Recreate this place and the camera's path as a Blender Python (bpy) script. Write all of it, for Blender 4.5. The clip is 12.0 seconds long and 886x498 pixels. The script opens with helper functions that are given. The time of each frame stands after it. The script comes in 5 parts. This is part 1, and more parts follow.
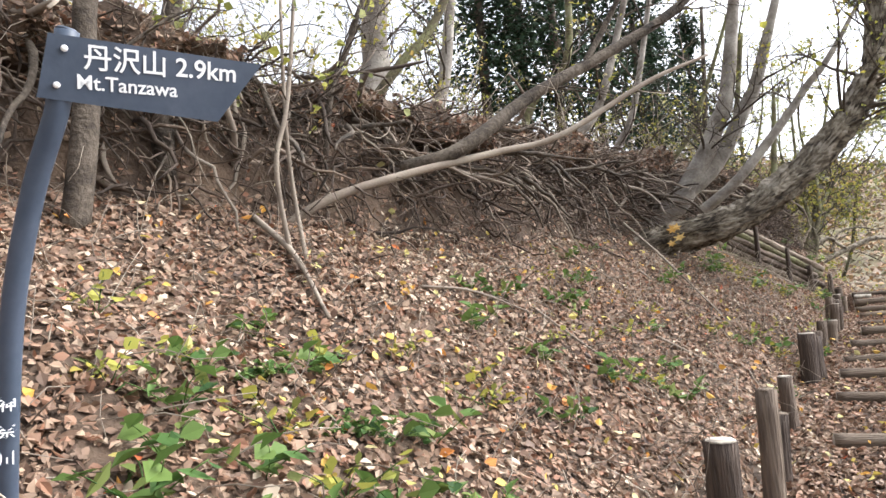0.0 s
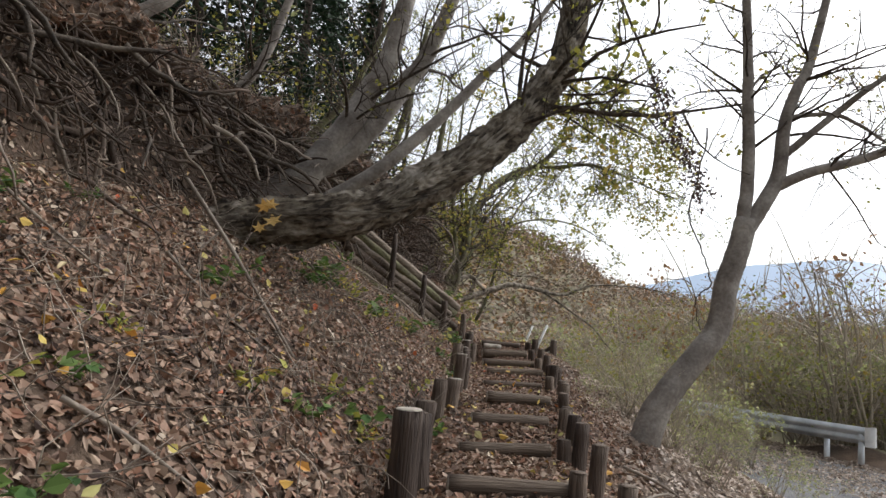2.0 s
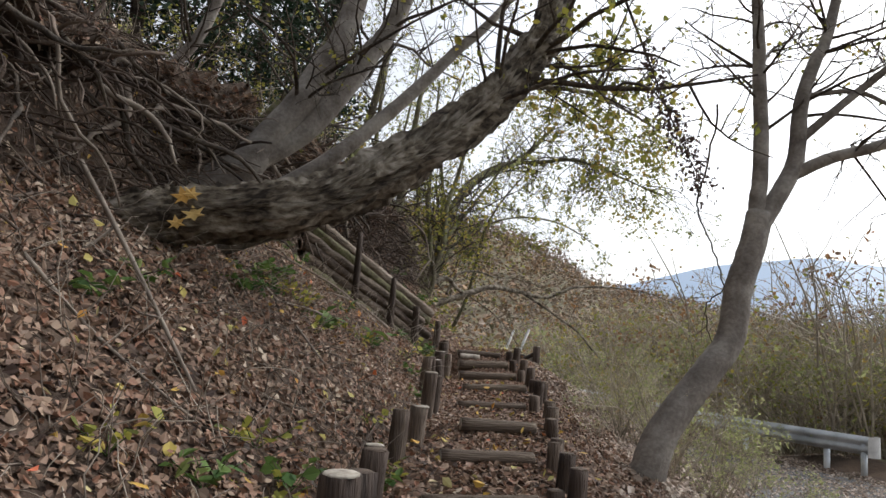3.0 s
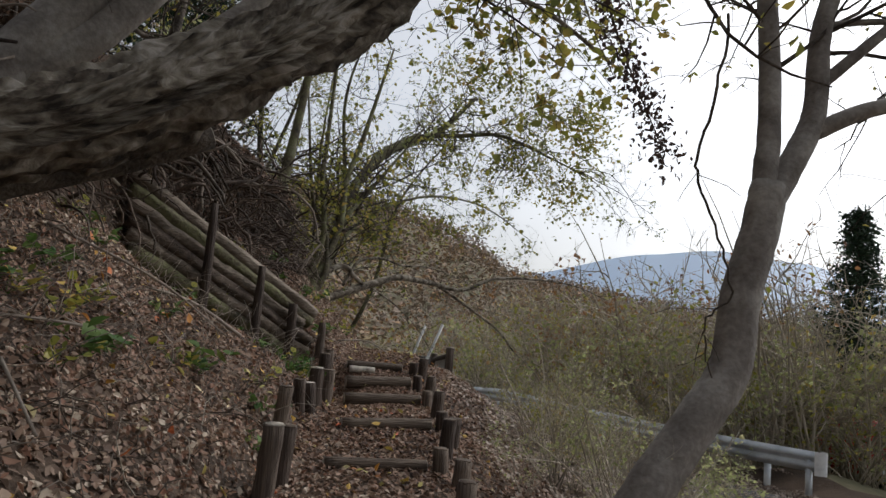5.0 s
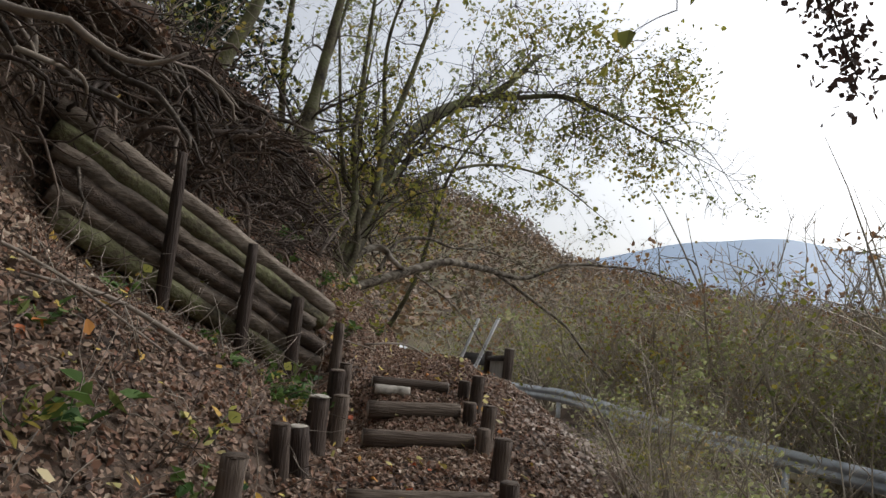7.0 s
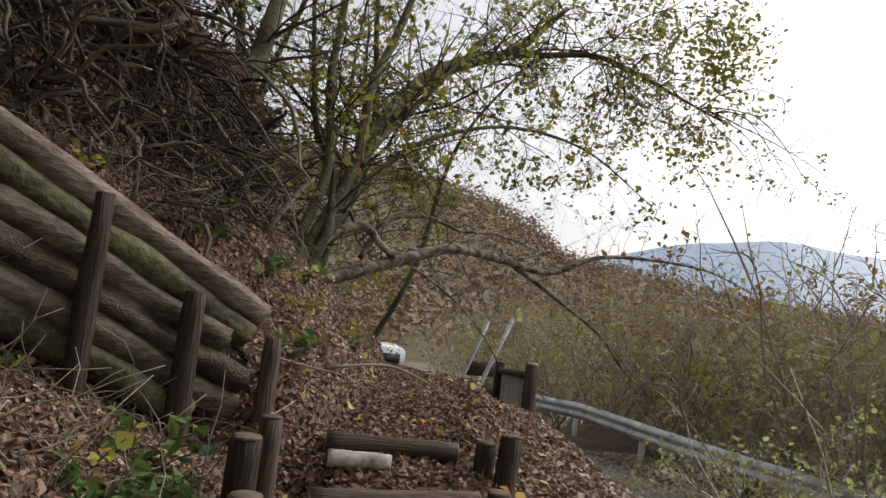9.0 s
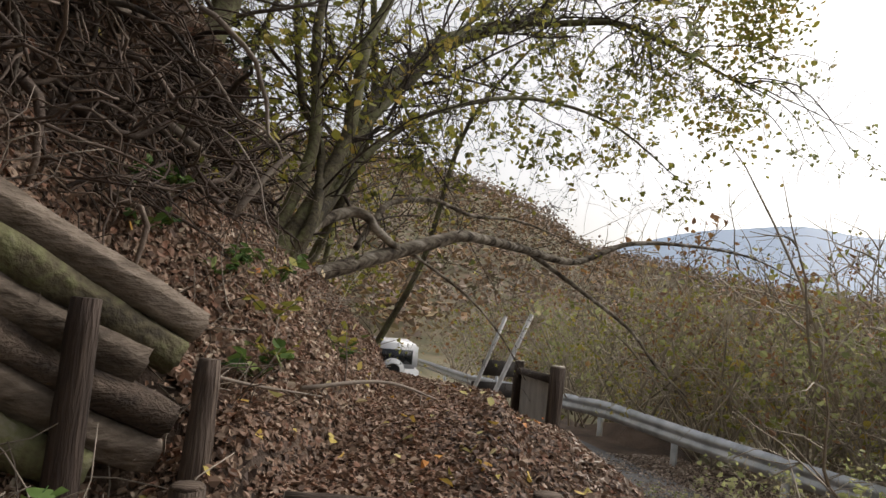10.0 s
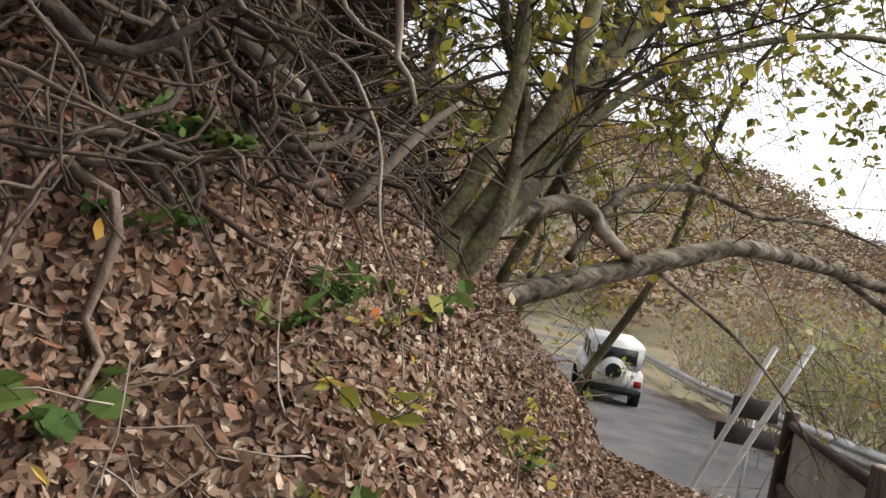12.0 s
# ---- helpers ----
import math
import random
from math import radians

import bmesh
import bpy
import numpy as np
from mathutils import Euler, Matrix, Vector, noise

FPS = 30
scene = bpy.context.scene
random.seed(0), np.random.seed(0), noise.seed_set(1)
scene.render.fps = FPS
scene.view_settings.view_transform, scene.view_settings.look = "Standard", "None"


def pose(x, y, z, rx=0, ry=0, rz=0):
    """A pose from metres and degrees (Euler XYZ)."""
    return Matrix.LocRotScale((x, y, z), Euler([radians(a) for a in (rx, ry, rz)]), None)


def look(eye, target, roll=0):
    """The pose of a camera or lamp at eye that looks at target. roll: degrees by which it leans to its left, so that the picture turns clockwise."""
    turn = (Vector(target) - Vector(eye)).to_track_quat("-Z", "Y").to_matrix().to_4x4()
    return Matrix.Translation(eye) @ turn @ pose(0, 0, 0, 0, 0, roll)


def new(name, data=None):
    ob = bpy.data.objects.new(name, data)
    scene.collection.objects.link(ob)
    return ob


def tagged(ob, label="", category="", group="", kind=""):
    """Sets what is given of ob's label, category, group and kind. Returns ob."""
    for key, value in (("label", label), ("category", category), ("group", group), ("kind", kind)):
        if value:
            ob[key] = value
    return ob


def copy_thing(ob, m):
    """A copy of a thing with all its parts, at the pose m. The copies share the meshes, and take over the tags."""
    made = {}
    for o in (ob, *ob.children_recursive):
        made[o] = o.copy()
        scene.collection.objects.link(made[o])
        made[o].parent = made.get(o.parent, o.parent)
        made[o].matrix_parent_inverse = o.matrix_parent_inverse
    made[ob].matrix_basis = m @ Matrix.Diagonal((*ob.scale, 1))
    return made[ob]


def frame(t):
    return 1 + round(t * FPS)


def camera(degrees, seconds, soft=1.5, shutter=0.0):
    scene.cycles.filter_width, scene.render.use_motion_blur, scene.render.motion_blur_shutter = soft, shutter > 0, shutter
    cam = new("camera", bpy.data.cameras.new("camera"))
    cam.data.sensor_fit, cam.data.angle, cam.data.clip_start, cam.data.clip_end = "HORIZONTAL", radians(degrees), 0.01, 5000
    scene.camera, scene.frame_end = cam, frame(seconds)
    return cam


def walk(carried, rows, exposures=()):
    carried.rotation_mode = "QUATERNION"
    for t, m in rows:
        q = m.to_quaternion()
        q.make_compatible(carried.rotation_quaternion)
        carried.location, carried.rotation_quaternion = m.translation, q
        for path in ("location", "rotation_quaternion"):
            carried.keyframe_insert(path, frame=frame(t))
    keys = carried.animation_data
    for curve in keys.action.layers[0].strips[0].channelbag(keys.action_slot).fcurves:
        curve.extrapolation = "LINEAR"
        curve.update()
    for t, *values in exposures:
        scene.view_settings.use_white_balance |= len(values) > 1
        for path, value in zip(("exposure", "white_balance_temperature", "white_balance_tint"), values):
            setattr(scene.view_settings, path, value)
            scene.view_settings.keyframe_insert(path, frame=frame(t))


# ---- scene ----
cam = camera(64.0, 12.0, soft=1.5)
PATH = [
    (0, (0.318, -0.154, 1.067), (-0.388, 1.705, 1.275), -4.6),
    (0.5, (0.443, 1.01, 1.08), (0.208, 2.965, 1.431), -3.3),
    (1, (0.591, 1.992, 0.982), (0.487, 3.951, 1.374), 1.6),
    (1.5, (0.779, 2.96, 1.073), (0.889, 4.939, 1.336), 3.1),
    (2, (0.811, 3.641, 1.122), (1.002, 5.619, 1.352), 4.2),
    (2.5, (0.907, 4.128, 1.166), (1.1, 6.106, 1.395), 3.7),
    (3, (1.053, 4.732, 1.245), (1.297, 6.703, 1.481), 3.7),
    (3.5, (1.144, 5.289, 1.317), (1.536, 7.236, 1.555), 1.4),
    (3.7, (1.184, 5.462, 1.339), (1.607, 7.402, 1.576), 1.1),
    (5.3, (1.786, 7.292, 1.506), (2.241, 9.228, 1.715), 5.2),
    (5.5, (1.855, 7.522, 1.49), (2.277, 9.465, 1.7), 6.2),
    (6, (1.989, 8.163, 1.475), (2.278, 10.132, 1.68), 5.0),
    (6.5, (2.064, 8.598, 1.591), (2.369, 10.568, 1.753), 4.7),
    (7, (2.117, 9.142, 1.642), (2.45, 11.107, 1.798), 5.3),
    (7.2, (2.141, 9.353, 1.673), (2.43, 11.326, 1.831), 5.3),
    (8.8, (2.482, 11.268, 1.697), (2.81, 13.235, 1.848), 6.1),
    (9, (2.492, 11.517, 1.679), (2.824, 13.484, 1.825), 6.4),
    (9.5, (2.563, 12.006, 1.658), (2.92, 13.968, 1.812), 6.8),
    (10, (2.699, 12.477, 1.717), (2.994, 14.451, 1.837), 5.3),
    (10.5, (2.794, 12.998, 1.719), (2.996, 14.986, 1.796), 5.6),
    (11, (2.868, 13.429, 1.801), (3.033, 15.422, 1.778), 6.9),
    (11.5, (2.975, 13.915, 1.91), (2.929, 15.912, 1.819), 8.1),
    (12, (2.802, 14.477, 2.025), (2.479, 16.451, 1.98), 10.0),
]
walk(cam, [(t, look(eye, target, roll)) for t, eye, target, roll in PATH],
     exposures=[(0.0, 1.35, 6250, 10), (0.6, 1.15, 6200, 10), (1.0, 0.75, 6250, 10), (1.6, 0.3, 6300, 10), (3.0, 0.05, 6250, 10), (5.5, -0.6, 6200, 10), (7.0, -0.45, 6250, 10),
                (9.0, -0.3, 6550, 11), (10.0, -0.25, 6700, 12), (11.2, 0.0, 6900, 12), (12.0, 0.4, 6700, 12)])

# ---- sky and sun: bright overcast ----
world = bpy.data.worlds.new("sky")
scene.world = world
world.use_nodes = True
wn, wl = world.node_tree.nodes, world.node_tree.links
sky = wn.new("ShaderNodeTexSky")
sky.sky_type, sky.sun_disc = "NISHITA", False
sky.sun_elevation, sky.sun_rotation = radians(42), radians(60)
sky.air_density, sky.dust_density = 1.0, 4.0
soften = wn.new("ShaderNodeHueSaturation")
soften.inputs["Saturation"].default_value = 0.22
wl.new(sky.outputs[0], soften.inputs["Color"])
wl.new(soften.outputs[0], wn["Background"].inputs["Color"])
wn["Background"].inputs["Strength"].default_value = 0.2
sun = new("sun", bpy.data.lights.new("sun", "SUN"))
sun.data.energy, sun.data.angle, sun.data.color = 1.4, radians(25), (1.0, 0.96, 0.9)
sun.matrix_world = look((30, 20, 40), (0, 8, 0))

rng = np.random.default_rng(7)


# ---- materials ----
def ramp_material(name, colors, scale=6.0, rough=0.85, bump=0.4, bump_scale=40.0, fine=0.25, island=0.0, obj_random=0.0,
                  metallic=0.0, stretch=(1, 1, 1), spec=0.3, detail=5.0):
    """Noise-driven colour over a ramp, with finer grain, relief and, if asked, a shift for each loose piece or object."""
    m = bpy.data.materials.new(name)
    m.use_nodes = True
    n, l = m.node_tree.nodes, m.node_tree.links
    b = n["Principled BSDF"]
    b.inputs["Roughness"].default_value, b.inputs["Metallic"].default_value = rough, metallic
    b.inputs["Specular IOR Level"].default_value = spec
    tc, mp = n.new("ShaderNodeTexCoord"), n.new("ShaderNodeMapping")
    mp.inputs["Scale"].default_value = stretch
    l.new(tc.outputs["Object"], mp.inputs["Vector"])
    big, small = n.new("ShaderNodeTexNoise"), n.new("ShaderNodeTexNoise")
    big.inputs["Scale"].default_value, big.inputs["Detail"].default_value = scale, detail
    small.inputs["Scale"].default_value, small.inputs["Detail"].default_value = bump_scale, 4
    l.new(mp.outputs[0], big.inputs["Vector"]), l.new(mp.outputs[0], small.inputs["Vector"])
    mix = n.new("ShaderNodeMath")
    mix.operation = "MULTIPLY_ADD"
    l.new(small.outputs["Fac"], mix.inputs[0])
    mix.inputs[1].default_value = fine
    l.new(big.outputs["Fac"], mix.inputs[2])
    out = mix.outputs[0]
    shift = fine * 0.5
    for weight, node, socket in ((island, "ShaderNodeNewGeometry", "Random Per Island"), (obj_random, "ShaderNodeObjectInfo", "Random")):
        if weight:
            g, add = n.new(node), n.new("ShaderNodeMath")
            add.operation = "MULTIPLY_ADD"
            l.new(g.outputs[socket], add.inputs[0])
            add.inputs[1].default_value = weight
            l.new(out, add.inputs[2])
            out, shift = add.outputs[0], shift + weight * 0.5
    sub = n.new("ShaderNodeMath")
    sub.operation = "SUBTRACT"
    l.new(out, sub.inputs[0])
    sub.inputs[1].default_value = shift
    ramp = n.new("ShaderNodeValToRGB")
    e = ramp.color_ramp.elements
    lo, hi = 0.5 - 0.2 - island * 0.42 - obj_random * 0.4, 0.5 + 0.2 + island * 0.42 + obj_random * 0.4
    while len(e) < len(colors):
        e.new(0.5)
    for k, c in enumerate(colors):
        e[k].position = lo + (hi - lo) * k / max(1, len(colors) - 1)
        e[k].color = (*c, 1)
    l.new(sub.outputs[0], ramp.inputs["Fac"])
    l.new(ramp.outputs["Color"], b.inputs["Base Color"])
    if bump:
        bp = n.new("ShaderNodeBump")
        bp.inputs["Strength"].default_value, bp.inputs["Distance"].default_value = bump, 0.02
        l.new(small.outputs["Fac"], bp.inputs["Height"])
        l.new(bp.outputs[0], b.inputs["Normal"])
    return m


def leaf_material(name, colors, island=1.0, translucent=0.3, scale=0.6, rough=0.6):
    m = ramp_material(name, colors, scale=scale, rough=rough, bump=0, fine=0.05, island=island, spec=0.25)
    n, l = m.node_tree.nodes, m.node_tree.links
    b, ramp = n["Principled BSDF"], next(x for x in n if x.type == "VALTORGB")
    tr, mix = n.new("ShaderNodeBsdfTranslucent"), n.new("ShaderNodeMixShader")
    mix.inputs[0].default_value = translucent
    l.new(ramp.outputs["Color"], tr.inputs["Color"])
    l.new(b.outputs[0], mix.inputs[1]), l.new(tr.outputs[0], mix.inputs[2])
    l.new(mix.outputs[0], n["Material Output"].inputs["Surface"])
    return m


SOIL = ramp_material("leafy_soil", [(0.035, 0.022, 0.015), (0.075, 0.05, 0.034), (0.13, 0.088, 0.06)], scale=1.4, bump=1.0, bump_scale=30, fine=0.4)
LITTER = leaf_material("dead_leaves", [(0.045, 0.027, 0.02), (0.13, 0.078, 0.053), (0.27, 0.175, 0.12), (0.1, 0.062, 0.045), (0.38, 0.275, 0.195), (0.24, 0.115, 0.07), (0.3, 0.21, 0.15), (0.55, 0.45, 0.34)], translucent=0.12, scale=0.5)
BRIGHT = leaf_material("yellow_and_red_leaves", [(0.5, 0.12, 0.05), (0.55, 0.3, 0.06), (0.55, 0.42, 0.1), (0.45, 0.42, 0.15), (0.6, 0.5, 0.3)], translucent=0.2)
BARK = ramp_material("furrowed_bark", [(0.03, 0.024, 0.018), (0.11, 0.088, 0.066), (0.22, 0.19, 0.145), (0.36, 0.32, 0.27)], scale=11, bump=1.0, bump_scale=30, fine=0.8, stretch=(0.35, 1, 0.5))
GREYBARK = ramp_material("smooth_grey_bark", [(0.12, 0.1, 0.085), (0.23, 0.205, 0.18), (0.38, 0.35, 0.31)], scale=3.5, bump=0.4, bump_scale=30, fine=0.35)
DARKBARK = ramp_material("dark_bark", [(0.025, 0.02, 0.016), (0.07, 0.055, 0.042), (0.14, 0.115, 0.09)], scale=5, bump=0.7, bump_scale=40, fine=0.4)
MOSSBARK = ramp_material("mossy_bark", [(0.04, 0.033, 0.022), (0.1, 0.085, 0.05), (0.15, 0.15, 0.07), (0.2, 0.18, 0.13)], scale=3, bump=0.7, bump_scale=32, fine=0.4)
ROOT = ramp_material("dry_roots", [(0.03, 0.022, 0.018), (0.085, 0.062, 0.048), (0.24, 0.185, 0.145)], scale=3, bump=0.5, bump_scale=50, island=0.6)
TWIG = ramp_material("dry_twigs", [(0.08, 0.062, 0.05), (0.22, 0.18, 0.145), (0.42, 0.37, 0.3)], scale=3, bump=0.3, bump_scale=60, island=0.7)
LOG = ramp_material("weathered_log", [(0.045, 0.033, 0.026), (0.115, 0.085, 0.063), (0.22, 0.175, 0.135)], scale=5, bump=0.8, bump_scale=24, fine=0.5, stretch=(0.25, 4, 4), obj_random=0.4)
STAKE = ramp_material("dark_wooden_stake", [(0.03, 0.022, 0.018), (0.08, 0.058, 0.046), (0.2, 0.155, 0.12)], scale=6, bump=0.9, bump_scale=22, fine=0.5, stretch=(4, 4, 0.3), obj_random=0.5)
SAWN = ramp_material("sawn_pale_wood", [(0.2, 0.17, 0.14), (0.4, 0.36, 0.3), (0.58, 0.53, 0.46)], scale=12, bump=0.4, bump_scale=40)
ZINC = ramp_material("galvanised_steel", [(0.42, 0.45, 0.48), (0.62, 0.65, 0.68), (0.75, 0.77, 0.8)], scale=3, rough=0.45, bump=0.05, metallic=0.75, spec=0.5)
ASPHALT = ramp_material("asphalt_road", [(0.07, 0.07, 0.072), (0.11, 0.11, 0.112), (0.15, 0.148, 0.145)], scale=1.2, bump=0.5, bump_scale=120, fine=0.3)
SIGNBLUE = ramp_material("slate_blue_sign_paint", [(0.04, 0.055, 0.085), (0.055, 0.072, 0.105), (0.075, 0.092, 0.13)], scale=4, rough=0.45, bump=0.05, spec=0.4)
SIGNWHITE = ramp_material("white_sign_lettering", [(0.75, 0.76, 0.78), (0.85, 0.86, 0.87)], scale=8, rough=0.5, bump=0)
PANEL = ramp_material("grey_board_back", [(0.3, 0.28, 0.26), (0.42, 0.4, 0.37), (0.5, 0.48, 0.45)], scale=3, bump=0.15)
DARKPANEL = ramp_material("dark_sign_back", [(0.05, 0.045, 0.042), (0.085, 0.078, 0.072)], scale=4, bump=0.1)
POLEWHITE = ramp_material("white_pole_paint", [(0.7, 0.7, 0.69), (0.82, 0.82, 0.81), (0.86, 0.86, 0.85)], scale=9, rough=0.5, bump=0.1)
CARWHITE = ramp_material("white_car_paint", [(0.75, 0.76, 0.77), (0.82, 0.83, 0.84)], scale=2, rough=0.25, bump=0, spec=0.5)
CARRED = ramp_material("red_car_paint", [(0.5, 0.02, 0.025), (0.6, 0.03, 0.03)], scale=2, rough=0.25, bump=0, spec=0.5)
RUBBER = ramp_material("black_rubber", [(0.015, 0.015, 0.015), (0.03, 0.03, 0.03)], scale=10, rough=0.8, bump=0.1)
CARGLASS = ramp_material("dark_car_glass", [(0.01, 0.012, 0.014), (0.02, 0.023, 0.025)], scale=3, rough=0.06, bump=0, spec=0.6)
LAMPRED = ramp_material("red_tail_lamp", [(0.35, 0.02, 0.02), (0.45, 0.03, 0.03)], scale=6, rough=0.2, bump=0)
GREEN = leaf_material("fresh_green_leaves", [(0.03, 0.07, 0.02), (0.07, 0.14, 0.035), (0.13, 0.2, 0.05), (0.2, 0.24, 0.07)], translucent=0.3)
YGREEN = leaf_material("yellowing_leaves", [(0.14, 0.16, 0.05), (0.27, 0.28, 0.06), (0.42, 0.4, 0.08), (0.5, 0.36, 0.1)], translucent=0.4)
DULL = leaf_material("dull_olive_leaves", [(0.24, 0.27, 0.11), (0.36, 0.39, 0.17), (0.46, 0.48, 0.22), (0.5, 0.44, 0.26)], translucent=0.5)
AUTUMN = leaf_material("autumn_shrub_leaves", [(0.32, 0.25, 0.17), (0.38, 0.36, 0.16), (0.42, 0.4, 0.18), (0.52, 0.33, 0.16)], translucent=0.5)
RUST = leaf_material("rusty_shrub_leaves", [(0.2, 0.12, 0.09), (0.3, 0.18, 0.1), (0.4, 0.2, 0.09), (0.42, 0.26, 0.1)], translucent=0.3)
CONIFER = leaf_material("dark_conifer_needles", [(0.012, 0.025, 0.014), (0.025, 0.05, 0.026), (0.045, 0.075, 0.04)], translucent=0.1)
WOODS = ramp_material("autumn_woods", [(0.2, 0.2, 0.13), (0.27, 0.23, 0.18), (0.31, 0.24, 0.19), (0.42, 0.27, 0.15), (0.26, 0.26, 0.14)], scale=0.09, bump=0, island=0.35, fine=0.05, detail=3)
BRUSHTWIG = ramp_material("pale_dry_brush", [(0.2, 0.17, 0.13), (0.38, 0.33, 0.26), (0.58, 0.52, 0.43)], scale=3, bump=0.2, bump_scale=60, island=0.7)
HILLSIDE = ramp_material("brushy_hillside", [(0.13, 0.13, 0.075), (0.19, 0.17, 0.1), (0.25, 0.2, 0.13)], scale=0.35, bump=0.8, bump_scale=6, fine=0.5)
ROADLITTER = leaf_material("pale_dry_leaves", [(0.22, 0.16, 0.125), (0.36, 0.28, 0.22), (0.46, 0.38, 0.31), (0.55, 0.47, 0.4)], translucent=0.12, scale=0.5)
# Distance haze painted into the ridge: blue base colour and a faint glow.
HAZE_PAINT = bpy.data.materials.new("painted_distance_haze")
HAZE_PAINT.use_nodes = True
HAZE_PAINT.node_tree.nodes["Principled BSDF"].inputs["Base Color"].default_value = (0.2, 0.27, 0.37, 1)
HAZE_PAINT.node_tree.nodes["Principled BSDF"].inputs["Emission Color"].default_value = (0.38, 0.46, 0.57, 1)
HAZE_PAINT.node_tree.nodes["Principled BSDF"].inputs["Emission Strength"].default_value = 0.35


# ---- geometry helpers ----
class Geo:
    """Loose vertices and faces gathered from many small pieces."""

    def __init__(self):
        self.v, self.f, self.count = [], [], 0

    def add(self, v, f):
        v = np.asarray(v, float)
        self.v.append(v)
        self.f += [tuple(i + self.count for i in q) for q in f]
        self.count += len(v)

    def add_quads(self, v):
        """v: n x 4 x 3, each row a quad of its own."""
        n = len(v)
        self.v.append(np.asarray(v, float).reshape(-1, 3))
        self.f += (np.arange(4 * n).reshape(n, 4) + self.count).tolist()
        self.count += 4 * n

    def mesh(self, name, material, smooth=True):
        me = bpy.data.meshes.new(name)
        me.from_pydata(np.concatenate(self.v).tolist() if self.v else [], [], self.f)
        me.materials.append(material)
        if smooth:
            me.shade_smooth()
        me.update()
        return me


def spline(points, n):
    """n points along a smooth curve through the given ones."""
    p = np.asarray(points, float)
    p = np.vstack([2 * p[0] - p[1], p, 2 * p[-1] - p[-2]])
    out = []
    for s in np.linspace(0, len(p) - 3 - 1e-6, n):
        i, u = int(s), s - int(s)
        a, b, c, d = p[i:i + 4]
        out.append(0.5 * (2 * b + (c - a) * u + (2 * a - 5 * b + 4 * c - d) * u * u + (3 * b - a - 3 * c + d) * u ** 3))
    return np.array(out)


def tube(geo, pts, rads, sides=8, rough=0.0, flare=0.0, furrow=0.0):
    pts = np.asarray(pts, float)
    n = len(pts)
    rads = np.interp(np.linspace(0, 1, n), np.linspace(0, 1, len(rads)), rads)
    if flare:
        rads = rads * (1 + flare * np.exp(-np.linspace(0, 1, n) * 9))
    t = np.gradient(pts, axis=0)
    t /= np.linalg.norm(t, axis=1)[:, None] + 1e-9
    up = np.array([0.0, 0, 1]) if abs(t[0][2]) < 0.9 else np.array([1.0, 0, 0])
    a = np.linspace(0, 2 * np.pi, sides, endpoint=False)
    wob = 1 + furrow * np.sin(a * max(3, sides // 2) + 1.3) + rough * rng.normal(size=sides)
    grain = np.zeros(sides)
    v = []
    for k in range(n):
        u = np.cross(up, t[k])
        u /= np.linalg.norm(u) + 1e-9
        w = np.cross(t[k], u)
        up = w
        if furrow > 0.06:
            grain = grain * 0.8 + furrow * 0.6 * rng.normal(size=sides)
        rr = rads[k] * (wob + grain + rough * 0.6 * rng.normal(size=sides))
        v.append(pts[k] + rr[:, None] * (np.cos(a)[:, None] * u + np.sin(a)[:, None] * w))
    f = [(k * sides + i, k * sides + (i + 1) % sides, (k + 1) * sides + (i + 1) % sides, (k + 1) * sides + i) for k in range(n - 1) for i in range(sides)]
    f += [tuple(range(sides))[::-1], tuple(range((n - 1) * sides, n * sides))]
    geo.add(np.concatenate(v), f)


def wander(p, d, length, n, jitter, droop=0.0):
    """A crooked line from p along d."""
    p, d = np.array(p, float), np.array(d, float)
    d /= np.linalg.norm(d)
    out, step = [p.copy()], length / n
    for _ in range(n):
        d = d + rng.normal(size=3) * jitter + (0, 0, -droop)
        d /= np.linalg.norm(d)
        p = p + d * step
        out.append(p.copy())
    return np.array(out)


def leaves(geo, centers, size, spread=0.0, normals=None, tilt=1.0, fold=0.25):
    """Folded four-sided leaves, two quads each, at the centres."""
    c = np.asarray(centers, float)
    n = len(c)
    if n == 0:
        return
    if spread:
        c = c + rng.normal(size=(n, 3)) * spread
    s = size * rng.uniform(0.55, 1.35, n)[:, None]
    nor = rng.normal(size=(n, 3)) * tilt + (np.array([0, 0, 1.0]) if normals is None else normals)
    nor /= np.linalg.norm(nor, axis=1)[:, None] + 1e-9
    x = np.cross(nor, rng.normal(size=(n, 3)))
    x /= np.linalg.norm(x, axis=1)[:, None] + 1e-9
    y = np.cross(nor, x)
    w = np.where(rng.random(n) < 0.25, rng.uniform(0.1, 0.2, n), rng.uniform(0.24, 0.44, n))[:, None] * s
    bend = nor * s * rng.uniform(-fold, fold, n)[:, None]
    base, tip = c - x * s * 0.5, c + x * s * 0.5 + bend * 0.7
    side = bend
    l, r = c + y * w - side - x * s * 0.16, c - y * w - side - x * s * 0.12
    l2, r2 = c + y * w * 0.8 - side * .4 + x * s * 0.17, c - y * w * 0.66 - side * .4 + x * s * 0.24
    v = np.stack([base, r, r2, tip, l2, l], 1).reshape(-1, 3)
    i = np.arange(n)[:, None] * 6 + geo.count
    geo.v.append(v)
    geo.f += np.concatenate([i + [0, 1, 2, 3], i + [0, 3, 4, 5]]).tolist()
    geo.count += 6 * n


def link_mesh(name, mesh, parent=None, label=""):
    ob = new(name, mesh)
    if parent is not None:
        ob.parent = parent
    if label:
        ob["label"] = label
    return ob


def part(name, geo, material, parent, label="", smooth=True):
    return link_mesh(name, geo.mesh(name, material, smooth), parent, label)


